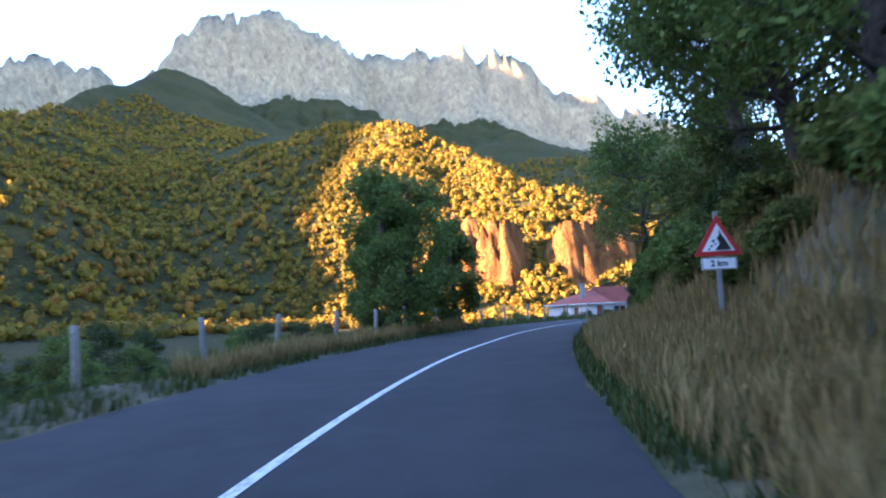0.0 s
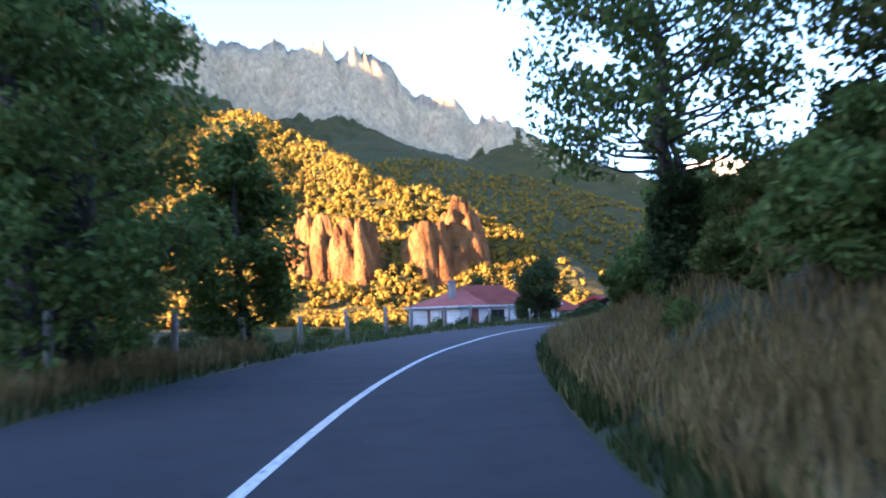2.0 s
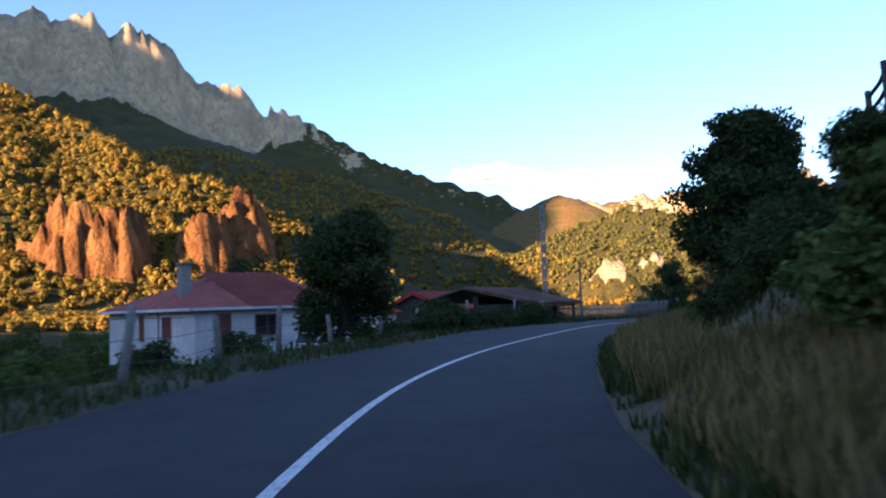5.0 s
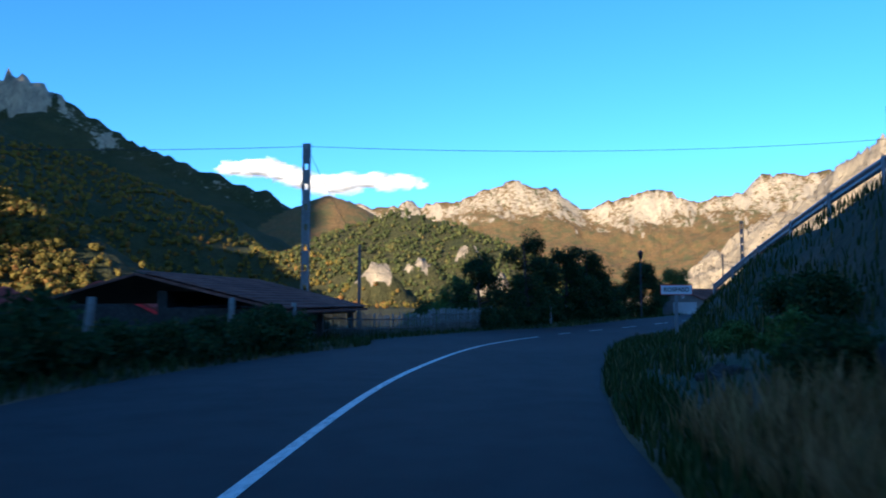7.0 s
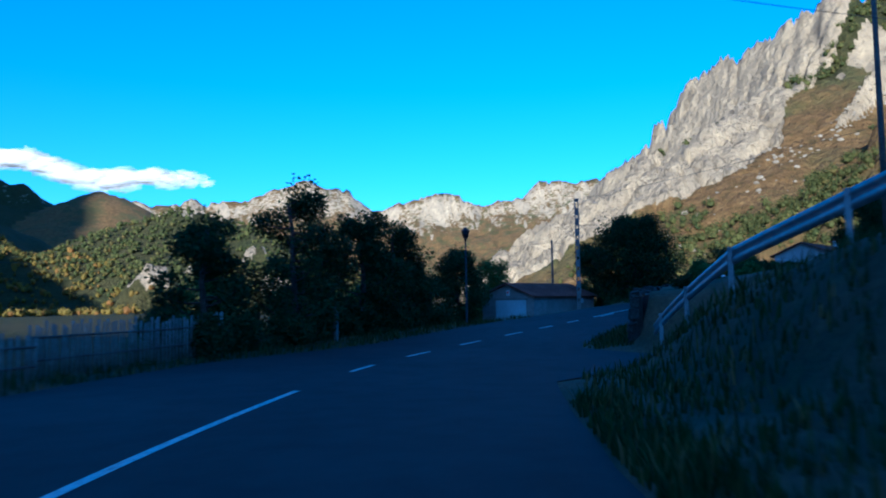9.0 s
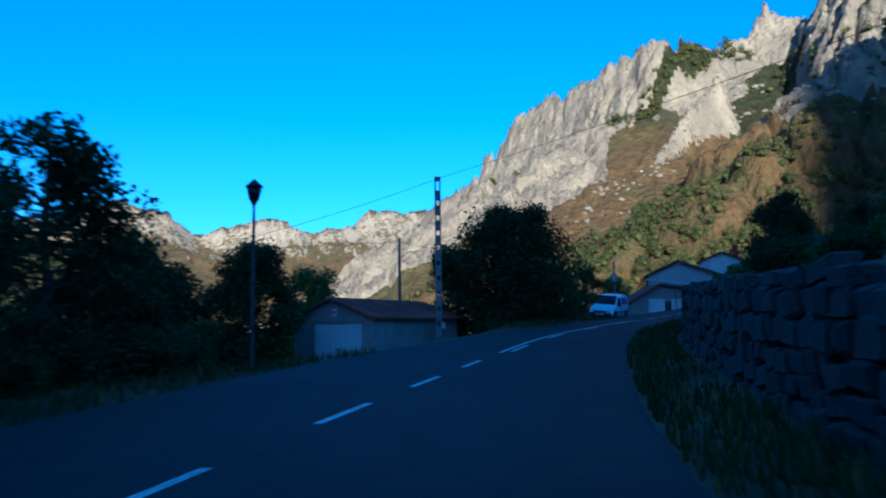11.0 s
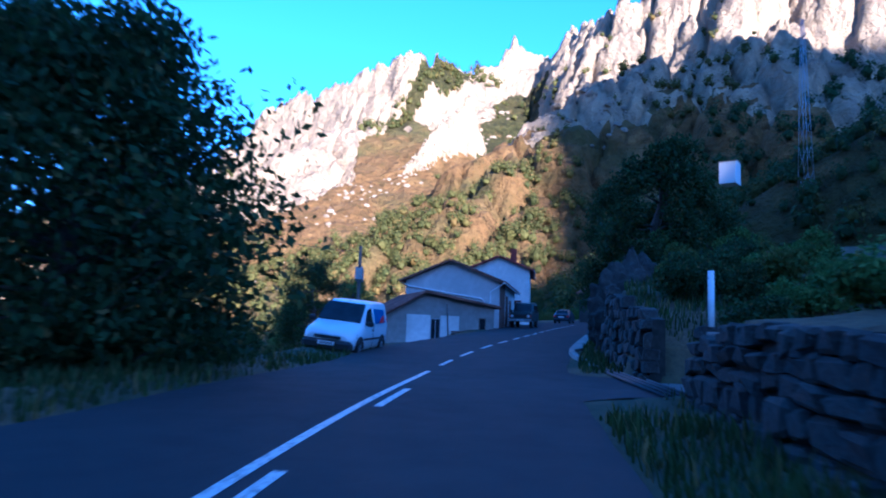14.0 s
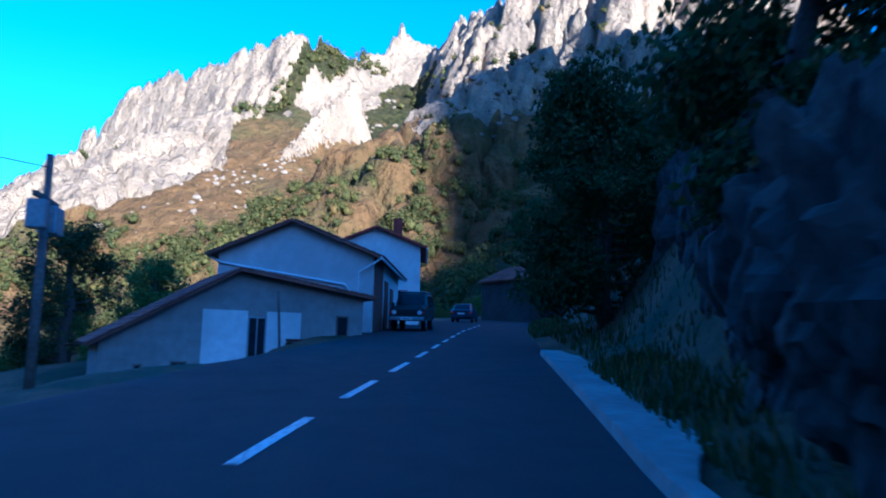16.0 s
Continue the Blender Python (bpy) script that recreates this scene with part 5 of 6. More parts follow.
tall = gable_house("barn", facing(142.0, 86.4, 2.4, -0.26, -0.965), 6.8, 11.5, 4.6, 4.6, 6.0, 3.3, "tall white barn with a tile roof and dark sliding doors", WHITEWALL, OLDTILE, 0.45)
part("gutter", tube([(-0.45, -0.05, 4.5), (0.1, -0.06, 4.2), (5.6, -0.06, 3.35), (5.9, -0.06, 3.0), (5.9, -0.06, 0.6)], 0.055), SIGNWHITE, tall, "white drainpipe")
part("gutter", tube([(7.2, -0.5, 4.5), (7.2, 11.9, 4.5)], 0.06), SIGNWHITE, tall)
part("downpipe", tube([(7.15, -0.4, 4.45), (6.2, -0.06, 3.9), (6.2, -0.06, 0.5)], 0.05), SIGNWHITE, tall)
for y0, w, hh in ((0.4, 3.0, 3.9), (4.4, 1.4, 3.0), (7.0, 1.4, 2.8)):
    part("sliding_door", box(6.8, 6.86, y0, y0 + w, 0.9, 0.9 + hh), DARKWOOD, tall, "dark wooden door")
far_house = gable_house("house", facing(155.8, 80.2, 3.4, -0.20, -0.98), 5.4, 9, 6.0, 6.0, 7.1, 2.6, "white house with a tile roof and red chimney", WHITEWALL, ROOFTILE, 0.4)
part("chimney", box(3.5, 4.1, 3.0, 3.6, 6.0, 8.3), ROOFTILE, far_house, "red brick chimney")
part("gutter", tube([(5.85, -0.4, 5.85), (5.85, 9.4, 5.85)], 0.06), SIGNWHITE, far_house)
opening(far_house, 3.8, 2.0, 0.9, 1.2, 0, GLASSDARK, BROWNDOOR)

# stone house by the far bend
bend = gable_house("house", facing(166.0, 63.5, 4.6, 0.30, -0.95), 6.0, 7, 4.2, 4.2, 5.6, 3.0, "grey stone house beside the far bend", STONE, OLDTILE, 0.3, base=-2)
opening(bend, 1.0, 2.0, 0.9, 1.1, 0, GLASSDARK, WOOD)
opening(bend, 3.6, 2.0, 0.9, 1.1, 0, GLASSDARK, WOOD)
# small white hut high on the hillside, and farm roofs below the road
wh = gable_house("hut", facing(197.5, 34.8, 30.2, 0.75, -0.66), 2.9, 2.5, 1.9, 1.9, 2.2, 1.45, "small white hut on the hillside", SIGNWHITE, CONCRETE, 0.1, base=-1.5)
fr = gable_house("house", facing(168, 118, -6.0, 0.3, -0.95), 8, 9, 4.0, 4.0, 5.6, 4.0, "farmhouse with a brown tile roof below the road", GREYWALL, OLDTILE, 0.4, base=-4)
for k in range(2):
    opening(fr, 1.3 + 3.6 * k, 1.2, 1.0, 1.2, 0, GLASSDARK, WOOD)

# ---- poles, wires, signs, fences ----
def concrete_pole(m, h, label, thin=False):
    """A tapering pole of two webs with openings between them."""
    ob = thing("utility_pole", m, label, "utility pole", "utility poles")
    if thin:
        part("shaft", tube([(0, 0, -0.8), (0, 0, h)], [0.12, 0.08], 10), WOOD, ob)
        return ob
    bm = bmesh.new()
    for sx in (-1, 1):
        add_prism(bm, [(-0.07, -0.8), (0.07, -0.8), (0.05, h), (-0.05, h)], sx * 0.13 - 0.035, sx * 0.13 + 0.035)
    part("shaft", bm, CONCRETE, ob)
    n = int(h / 0.85)
    for k in range(n):
        part("web", box(-0.045, 0.045, -0.095, 0.095, 0.1 + k * 0.85, 0.68 + k * 0.85), CONCRETE, ob)
    part("head", box(-0.06, 0.06, -0.17, 0.17, h - 0.25, h + 0.02, 0.01), CONCRETE, ob)
    return ob


def wire(a, b, sag, label, r=0.012):
    pts = []
    for k in range(17):
        q = k / 16
        p = Vector(a).lerp(Vector(b), q)
        p.z -= 4 * sag * q * (1 - q)
        pts.append(tuple(p))
    ob = part("cable", tube(pts, r, 5), BLACKPAINT)
    return tagged(ob, label, "cable", "overhead cables")


P1, P2 = (41.0, 91.5), (98.3, 97.4)
p1 = concrete_pole(stand_at(*P1, rz=30), 8.55 - ground_z(*P1), "grey concrete utility pole with openings beside the road")
part("conduit", tube([(0.10, 0.2, 0.5), (0.10, 0.2, 6.4), (0.02, 0.25, 7.0)], 0.025, 6), BLACKPAINT, p1)
p2 = concrete_pole(stand_at(*P2, rz=8), 10.2 - ground_z(*P2), "tall grey concrete utility pole at the corner of the garage")
part("box", box(-0.12, 0.12, -0.35, -0.15, 1.4, 1.75, 0.02), STEEL, p2)
concrete_pole(stand_at(48.3, 97.0, -2.5), 7.5, "thin wooden pole behind the shed", True)
concrete_pole(stand_at(100.6, 100.5, -1.5), 8.6, "thin wooden pole behind the garage", True)
p3 = concrete_pole(stand_at(126.6, 89.2), 5.3, "wooden power pole with small transformer boxes", True)
part("crossarm", box(-0.9, 0.9, -0.05, 0.05, 4.2, 4.3), WOOD, p3)
for x in (-0.75, 0.15, 0.55):
    part("transformer", box(x, x + 0.32, -0.2, 0.2, 3.5, 4.15, 0.03), STEEL, p3)
POLES = [(68.5, 76.6, 12.6), (67.9, 75.0, 10.6), (68.0, 72.8, 9.0)]
for x, y, z in POLES:
    concrete_pole(stand_at(x, y), z - ground_z(x, y), "dark wooden pole above the bank", True)
concrete_pole(stand_at(183, 76), 6.0, "far wooden pole beyond the barns", True)
top1, top2 = (P1[0], P1[1], 8.45), (P2[0], P2[1], 10.1)
wire(top1, POLES[1], 0.45, "black cable crossing over the road")
wire(top1, (48.3, 97.0, 4.9), 0.2, "thin black cable between poles")
wire(top1, (2, 110, 8.5), 1.2, "thin black cable between poles")
wire(top2, (68.0, 72.8, 8.2), 0.2, "black cable climbing over the road")
wire(top2, (82, 125, 3), 1.5, "thin black cable running down the valley")
wire((100.6, 100.5, 6.9), (60, 128, 5), 1.0, "thin black cable between poles")
wire((100.6, 100.5, 6.9), (126.6, 89.2, ground_z(126.6, 89.2) + 5.0), 0.6, "thin black cable between poles")


def rock_sign():
    x, y = 4.38, 11.6
    g = ground_z(x, y)
    ob = thing("warning_sign", stand_at(x, y, rz=-4), "red and white triangular falling rocks sign on a post", "road sign")
    zb = 2.07 - g
    part("post", box(-0.035, 0.035, -0.02, 0.02, -0.5, zb + 0.7), STEEL, ob)

    def tri_prism(side, z0, y0, y1, round_=0.0):
        h = side * math.sqrt(3) / 2
        return prism([(-side / 2, z0), (side / 2, z0), (0, z0 + h)], y0, y1)
    pl = part("panel", tri_prism(0.74, zb, -0.045, -0.025), SIGNRED, ob, "red bordered triangular panel")
    part("field", tri_prism(0.50, zb + 0.068, -0.050, -0.046), SIGNWHITE, pl)
    part("cliff_symbol", prism([(0.015, zb + 0.42), (0.025, zb + 0.33), (-0.015, zb + 0.27), (0.025, zb + 0.18), (-0.05, zb + 0.085), (0.205, zb + 0.085)], -0.054, -0.051), BLACKPAINT, pl)
    for cx, cz, s in ((-0.07, 0.23, 0.028), (-0.10, 0.15, 0.024), (-0.04, 0.18, 0.02), (-0.14, 0.10, 0.022)):
        part("stone_symbol", prism([(cx - s, zb + cz), (cx, zb + cz - s), (cx + s, zb + cz), (cx, zb + cz + s)], -0.054, -0.051), BLACKPAINT, pl)
    plate = part("plate", box(-0.27, 0.27, -0.045, -0.025, zb - 0.22, zb - 0.03, 0.004), SIGNWHITE, ob, "white distance plate")
    for bx in ((-0.26, 0.26, zb - 0.215, zb - 0.205), (-0.26, 0.26, zb - 0.045, zb - 0.035), (-0.26, -0.25, zb - 0.215, zb - 0.035), (0.25, 0.26, zb - 0.215, zb - 0.035)):
        part("border", box(bx[0], bx[1], -0.049, -0.045, bx[2], bx[3]), BLACKPAINT, plate)
    text_part("2 km", 0.13, (0, -0.048, zb - 0.125), plate, BLACKPAINT)


def text_part(words, size, at, parent, mat):
    cu = bpy.data.curves.new("text", "FONT")
    cu.body, cu.size, cu.align_x, cu.align_y, cu.extrude, cu.offset = words, size, "CENTER", "CENTER", 0.002, 0.004
    tmp = bpy.data.objects.new("lettering", cu)
    scene.collection.objects.link(tmp)
    dg = bpy.context.evaluated_depsgraph_get()
    me = bpy.data.meshes.new_from_object(tmp.evaluated_get(dg))
    bpy.data.objects.remove(tmp)
    me.materials.clear()
    me.materials.append(mat)
    ob = new("lettering", me)
    ob.parent = parent
    ob.matrix_basis = Matrix.Translation(at) @ Matrix.Rotation(radians(90), 4, "X")
    return ob


rock_sign()


def place_sign():
    x, y = 45.0, 77.0
    ob = thing("place_sign", stand_at(x, y, rz=-54), "white village name sign with a red border on one post", "road sign")
    z0 = 2.17 - ground_z(x, y)
    part("post", box(-0.05, 0.05, -0.03, 0.03, -0.4, z0 + 0.1, 0.005), STEEL, ob)
    pn = part("panel", box(-0.49, 0.49, -0.055, -0.03, z0, z0 + 0.32, 0.006), SIGNRED, ob)
    part("field", box(-0.47, 0.47, -0.060, -0.056, z0 + 0.02, z0 + 0.30), SIGNWHITE, pn)
    text_part("ROSPASO", 0.18, (0, -0.063, z0 + 0.16), pn, BLACKPAINT)


place_sign()


def street_lamp():
    x, y = 78.4, 97.5
    ob = thing("street_lamp", stand_at(x, y), "black cast-iron street lamp with a lantern head", "street lamp")
    h = 5.55 - ground_z(x, y)
    part("column", tube([(0, 0, -0.5), (0, 0, 0.8), (0, 0, 0.85), (0, 0, h)], [0.10, 0.10, 0.06, 0.04], 10), DARKSTEEL, ob)
    part("collar", tube([(0, 0, h - 0.1), (0, 0, h), (0, 0, h + 0.06)], [0.05, 0.10, 0.13], 10), DARKSTEEL, ob)
    part("glazing", tube([(0, 0, h + 0.07), (0, 0, h + 0.46)], [0.13, 0.22], 6), GLASSDARK, ob)
    part("cap", tube([(0, 0, h + 0.46), (0, 0, h + 0.50), (0, 0, h + 0.66), (0, 0, h + 0.72)], [0.27, 0.26, 0.08, 0.02], 6), DARKSTEEL, ob)
    for k in range(6):
        a = math.pi / 3 * k
        part("rib", tube([(0.13 * math.cos(a), 0.13 * math.sin(a), h + 0.06), (0.225 * math.cos(a), 0.225 * math.sin(a), h + 0.47)], 0.014, 5), DARKSTEEL, ob)


street_lamp()

# wire fence on the left: each post a thing, wires between
post_src = thing("fence_post", stand(-4, -4.6), "weathered pale wooden fence post beside the road", "fence post", "wire fence posts")
part("stake", tube([(0, 0, -0.4), (0.01, 0, 0.6), (0.0, 0.01, 1.25)], [0.085, 0.08, 0.07], 7), PALEWOOD, post_src)
rng = np.random.default_rng(19)
line = [on_road(S0 - 4, -4.6, 0)]
for r in np.arange(-1.9, 95, 3.8):
    u = float(np.interp(r, (0, 20, 28, 40, 52, 62, 75, 83, 87, 95, 103), (-6.4, -5.2, -4.5, -4.15, -3.95, -4.2, -5.7, -6.5, -5.6, -5.4, -6.6)))
    if 104 < r < 113:
        continue
    m = stand(r + rng.uniform(-0.5, 0.5), u + rng.uniform(-0.1, 0.1))
    c = copy_thing(post_src, m @ Matrix.Rotation(radians(rng.uniform(-6, 6)), 4, "X") @ Matrix.Rotation(radians(rng.uniform(-5, 5)), 4, "Y"))
    c.scale = (1, 1, rng.uniform(0.82, 1.06))
    line.append(m.translation.copy())
for hgt in (0.35, 0.75, 1.1):
    bm = bmesh.new()
    pts = []
    for a, b in zip(line, line[1:]):
        pts += [(a.x, a.y, a.z + hgt), ((a.x + b.x) / 2, (a.y + b.y) / 2, (a.z + b.z) / 2 + hgt - 0.06)]
    tagged(part("fence_wire", tube(pts, 0.006, 4), DARKSTEEL), "thin sagging wire strung along the fence posts", "wire", "fence wires")

# picket fence in front of the garden
def picket_fence(r0, r1, u0, u1, h, tight, label):
    ob = thing("picket_fence", Matrix.Identity(4), label, "fence")
    rr = np.arange(r0, r1, tight)
    pick = []
    for i, r in enumerate(rr):
        u = u0 + (u1 - u0) * (r - r0) / (r1 - r0)
        p = on_road(S0 + r, u)
        z = ground_z(p.x, p.y)
        k = h * rng.uniform(0.9, 1.08)
        bm = tube([(p.x, p.y, z - 0.1), (p.x + rng.uniform(-.03, .03), p.y + rng.uniform(-.03, .03), z + k)], [0.035, 0.028], 5)
        part("picket", bm, PALEWOOD, ob)
        pick.append((p.x, p.y, z))
    for q in (0.35, 0.75):
        part("rail", tube([(x, y, z + h * q) for x, y, z in pick[::5] + pick[-1:]], 0.03, 5), WOOD, ob)


picket_fence(96, 107.8, -6.9, -6.9, 0.95, 0.22, "low picket fence of grey split stakes")
picket_fence(107.8, 115.0, -7.1, -7.1, 1.15, 0.15, "close-set grey picket fence in front of the garden")
for x, y in ((61.4, 94.1), (65.2, 95.6)):
    g = thing("gate_post", stand_at(x, y), "pale square gate post by the garden entrance", "gate post", "gate posts")
    part("stake", box(-0.07, 0.07, -0.07, 0.07, -0.3, 1.25, 0.015), CONCRETE, g)

# rustic pole fence on top of the bank
rail_fence = thing("pole_fence", Matrix.Identity(4), "rustic fence of round poles on top of the bank", "fence")
pts = []
for k, r in enumerate(np.arange(61, 80, 2.6)):
    m = stand(r, 8.6 + 0.10 * (r - 61)).translation
    pts.append(m)
    part("post", tube([(m.x, m.y, m.z - 0.4), (m.x + rng.uniform(-.1, .1), m.y + rng.uniform(-.1, .1), m.z + 1.35)], [0.09, 0.07], 7), BARK, rail_fence)
for hgt in (0.45, 0.85, 1.2):
    for a, b in zip(pts, pts[1:]):
        part("rail", tube([(a.x, a.y, a.z + hgt + rng.uniform(-.05, .05)), ((a.x + b.x) / 2, (a.y + b.y) / 2, (a.z + b.z) / 2 + hgt - 0.03), (b.x, b.y, b.z + hgt + rng.uniform(-.05, .05))], 0.045, 6), BARK, rail_fence)

# steel guard rail along the ramp that comes down the bank
RAIL = [(114.5, 5.6, 0.75), (107, 6.2, 2.2), (99, 8.2, 3.6), (89, 10.0, 4.9), (76, 12.0, 6.0), (68, 13.2, 6.5)]
_r = np.array(RAIL)
guard = thing("guard_rail", Matrix.Identity(4), "dark galvanised steel guard rail climbing the ramp", "guard rail")
prof = [(-0.155, 0.0), (-0.12, 0.035), (-0.05, 0.04), (0.0, 0.0), (0.05, 0.04), (0.12, 0.035), (0.155, 0.0)]
V, F, rr = [], [], np.arange(68, 114.6, 0.75)
for i, r in enumerate(rr):
    k = np.argsort(_r[:, 0])
    u, h = np.interp(r, _r[k, 0], _r[k, 1]), np.interp(r, _r[k, 0], _r[k, 2])
    p = on_road(S0 + r, u, h)
    _, t, n = road_at(S0 + r)
    for zz, out in prof:
        V.append((p.x - n[0] * out, p.y - n[1] * out, p.z + zz))
    if i:
        for j in range(6):
            F.append((7 * i - 7 + j, 7 * i - 6 + j, 7 * i + 1 + j, 7 * i + j))
    if i % 4 == 0:
        part("post", box(-0.04, 0.04, 0.0, 0.08, -1.6, 0.15, 0.0, Matrix.Translation(p)), STEEL, guard)
beam = new("beam", mesh_of("beam", V, F, STEEL, True))
beam.parent = guard


# ---- stone walls on the right ----
def stone_wall(name, r0, r1, u0, u1, h0, h1, label, seed, depth=0.45, size=(0.42, 0.26)):
    """Courses of uneven blocks, each a piece of its own, before a recessed core."""
    rng = np.random.default_rng(seed)
    ob = thing(name, Matrix.Identity(4), label, "wall", kind="structure")
    frame_at = lambda r: on_road(S0 + r, u0 + (u1 - u0) * (r - r0) / (r1 - r0))
    bm = bmesh.new()
    prev = None
    for r in np.arange(r0, r1 + 0.01, 1.0):
        p = frame_at(r)
        _, t, n = road_at(S0 + r)
        h = h0 + (h1 - h0) * (r - r0) / (r1 - r0)
        row = [bm.verts.new((p.x + n[0] * a, p.y + n[1] * a, p.z + z)) for a, z in ((0.08, -0.5), (0.20, h - 0.04), (depth, h - 0.04), (depth, -0.5))]
        if prev:
            for k in range(4):
                bm.faces.new((prev[k], prev[(k + 1) % 4], row[(k + 1) % 4], row[k]))
        else:
            bm.faces.new(row[::-1])
        prev = row
    bm.faces.new(prev)
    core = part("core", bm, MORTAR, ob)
    shapes = []
    for k in range(10):
        b = box(-0.5, 0.5, -0.5, 0.5, -0.5, 0.5)
        for v in b.verts:
            v.co += Vector(rng.uniform(-0.16, 0.10, 3) * np.sign(v.co))
        bmesh.ops.bevel(b, geom=list(b.edges), offset=0.13, segments=1, affect="EDGES")
        for v in b.verts:
            v.co += Vector(rng.uniform(-0.06, 0.06, 3))
        me = bpy.data.meshes.new("stone")
        b.to_mesh(me)
        b.free()
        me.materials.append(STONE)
        shapes.append(me)
    n = 0
    z = -0.1
    while z < max(h0, h1) - 0.05:
        ch = size[1] * rng.uniform(0.75, 1.3)
        r = r0
        while r < r1:
            w = size[0] * rng.uniform(0.6, 1.6)
            h = h0 + (h1 - h0) * (r - r0) / (r1 - r0) + rng.uniform(-0.08, 0.08)
            if z + ch * 0.5 < h:
                p = frame_at(r + w / 2)
                _, t, nn = road_at(S0 + r + w / 2)
                o = new("stone", shapes[rng.integers(0, 10)])
                o.parent = ob
                back = 0.14 + 0.10 * z / max(h, 0.5) + rng.uniform(-0.04, 0.04)
                o.matrix_basis = (Matrix.Translation((p.x + nn[0] * back, p.y + nn[1] * back, p.z + z + ch / 2 + rng.uniform(-0.05, 0.05)))
                                  @ Matrix.Rotation(math.atan2(t[1], t[0]), 4, "Z") @ Matrix.Rotation(rng.uniform(-0.14, 0.14), 4, "Y") @ Matrix.Diagonal((w * rng.uniform(0.9, 1.12), 0.36, ch * rng.uniform(0.9, 1.2), 1)))
                n += 1
            r += w
        z += ch
    return ob


def crag(name, m, w, d, h, label, seed):
    """A weathered outcrop: a lump worn by ridged noise."""
    ob = thing(name, m, label, "rock", "rocks on the bank")
    bm = bmesh.new()
    bmesh.ops.create_icosphere(bm, subdivisions=5, radius=1.0)
    for v in bm.verts:
        q = v.co.copy()
        n = noise.ridged_multi_fractal(q * 1.6 + Vector((seed, 0, 0)), 0.7, 2.3, 6, 1.0, 2.0)
        c = noise.voronoi(q * 2.2 + Vector((0, seed, 0)))[0]
        k = 0.62 + 0.13 * n + 0.30 * (c[1] - c[0])
        v.co = Vector((q.x * w * k, q.y * d * k, q.z * h * k))
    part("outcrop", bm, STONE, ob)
    return ob


# kerb, pavement slab and the drain across the side path
kerb = thing("kerb", Matrix.Identity(4), "pale concrete kerb and pavement strip beside the road", "kerb", kind="structure")
V, F = [], []
for i, r in enumerate(np.arange(164.5, 186, 0.75)):
    wdt = 0.9 * float(step(171, 174, np.array(r))) * (1 - 0.6 * float(step(181, 185, np.array(r)))) + 0.18
    for u, z in ((3.05, 0.0), (3.07, 0.13), (3.05 + wdt, 0.13), (3.07 + wdt, -0.1)):
        V.append(on_road(S0 + r, u + 0.8 * (1 - float(step(164, 172, np.array(r)))), z))
    if i:
        for j in range(3):
            F.append((4 * i - 4 + j, 4 * i - 3 + j, 4 * i + 1 + j, 4 * i + j))
k = new("kerb_stone", mesh_of("kerb_stone", V, F, CONCRETE))
k.parent = kerb
path = thing("side_path", Matrix.Identity(4), "pale concrete side path rising from the road", "path", kind="structure")
V, F = [], []
for i, u in enumerate(np.arange(5.0, 8, 0.5)):
    for r in (157.6, 158.4, 159.2, 160.0, 160.8):
        p = on_road(S0 + r, u)
        V.append((p.x, p.y, ground_z(p.x, p.y) + 0.10))
    if i:
        F += [(5 * i - 5 + q, 5 * i - 4 + q, 5 * i + 1 + q, 5 * i + q) for q in range(4)]
k = new("slab", mesh_of("slab", V, F, PATHSTONE))
k.parent = path
drain = thing("drain_grate", Matrix.Identity(4), "rusty steel drain grate across the side path", "drain")
for q in range(4):
    a, b = on_road(S0 + 157.4, 4.6 + 0.16 * q, 0.06), on_road(S0 + 164.5, 4.0 + 0.16 * q, 0.06)
    part("bar", tube([tuple(a), tuple(b)], 0.03, 6), DARKSTEEL, drain)
wp = thing("marker_post", pose(98.4, 83.0, 2.86), "white painted steel post beside the side path", "post")
part("stake", tube([(0, 0, -0.1), (0, 0, 0.97)], 0.045, 10), SIGNWHITE, wp)
part("foot", box(-0.10, 0.10, -0.10, 0.10, -0.3, 0.08, 0.02), CONCRETE, wp)
pp = thing("gate_pillar", stand(158.2, 7.6), "short dark stone gate pillar", "pillar")
part("shaft", box(-0.3, 0.3, -0.3, 0.3, -0.4, 1.0, 0.04), STONE, pp)

# a small lattice pylon up on the hillside
pz = float(land(np.array([246.0]), np.array([-5.0]))[0][0])
pylon = thing("pylon", pose(246, -5, pz - 0.5), "thin grey lattice pylon on the hillside", "pylon")
ph = max(12.0, 80 - pz)
for sx in (-1, 1):
    for sy in (-1, 1):
        part("leg", tube([(sx * 1.3, sy * 1.3, 0), (sx * 0.25, sy * 0.25, ph)], 0.07, 5), STEEL, pylon)
for k in range(7):
    w0, w1 = 1.3 - 1.05 * k / 7, 1.3 - 1.05 * (k + 1) / 7
    for sy in (-1, 1):
        part("brace", tube([(-w0, sy * w0, ph * k / 7), (w1, sy * w1, ph * (k + 1) / 7)], 0.045, 4), STEEL, pylon)
        part("brace", tube([(sy * w0, w0, ph * k / 7), (sy * w1, -w1, ph * (k + 1) / 7)], 0.045, 4), STEEL, pylon)
for q in (0.8, 0.9, 0.98):
    part("crossarm", tube([(-1.8, 0, ph * q), (1.8, 0, ph * q)], 0.06, 5), STEEL, pylon)

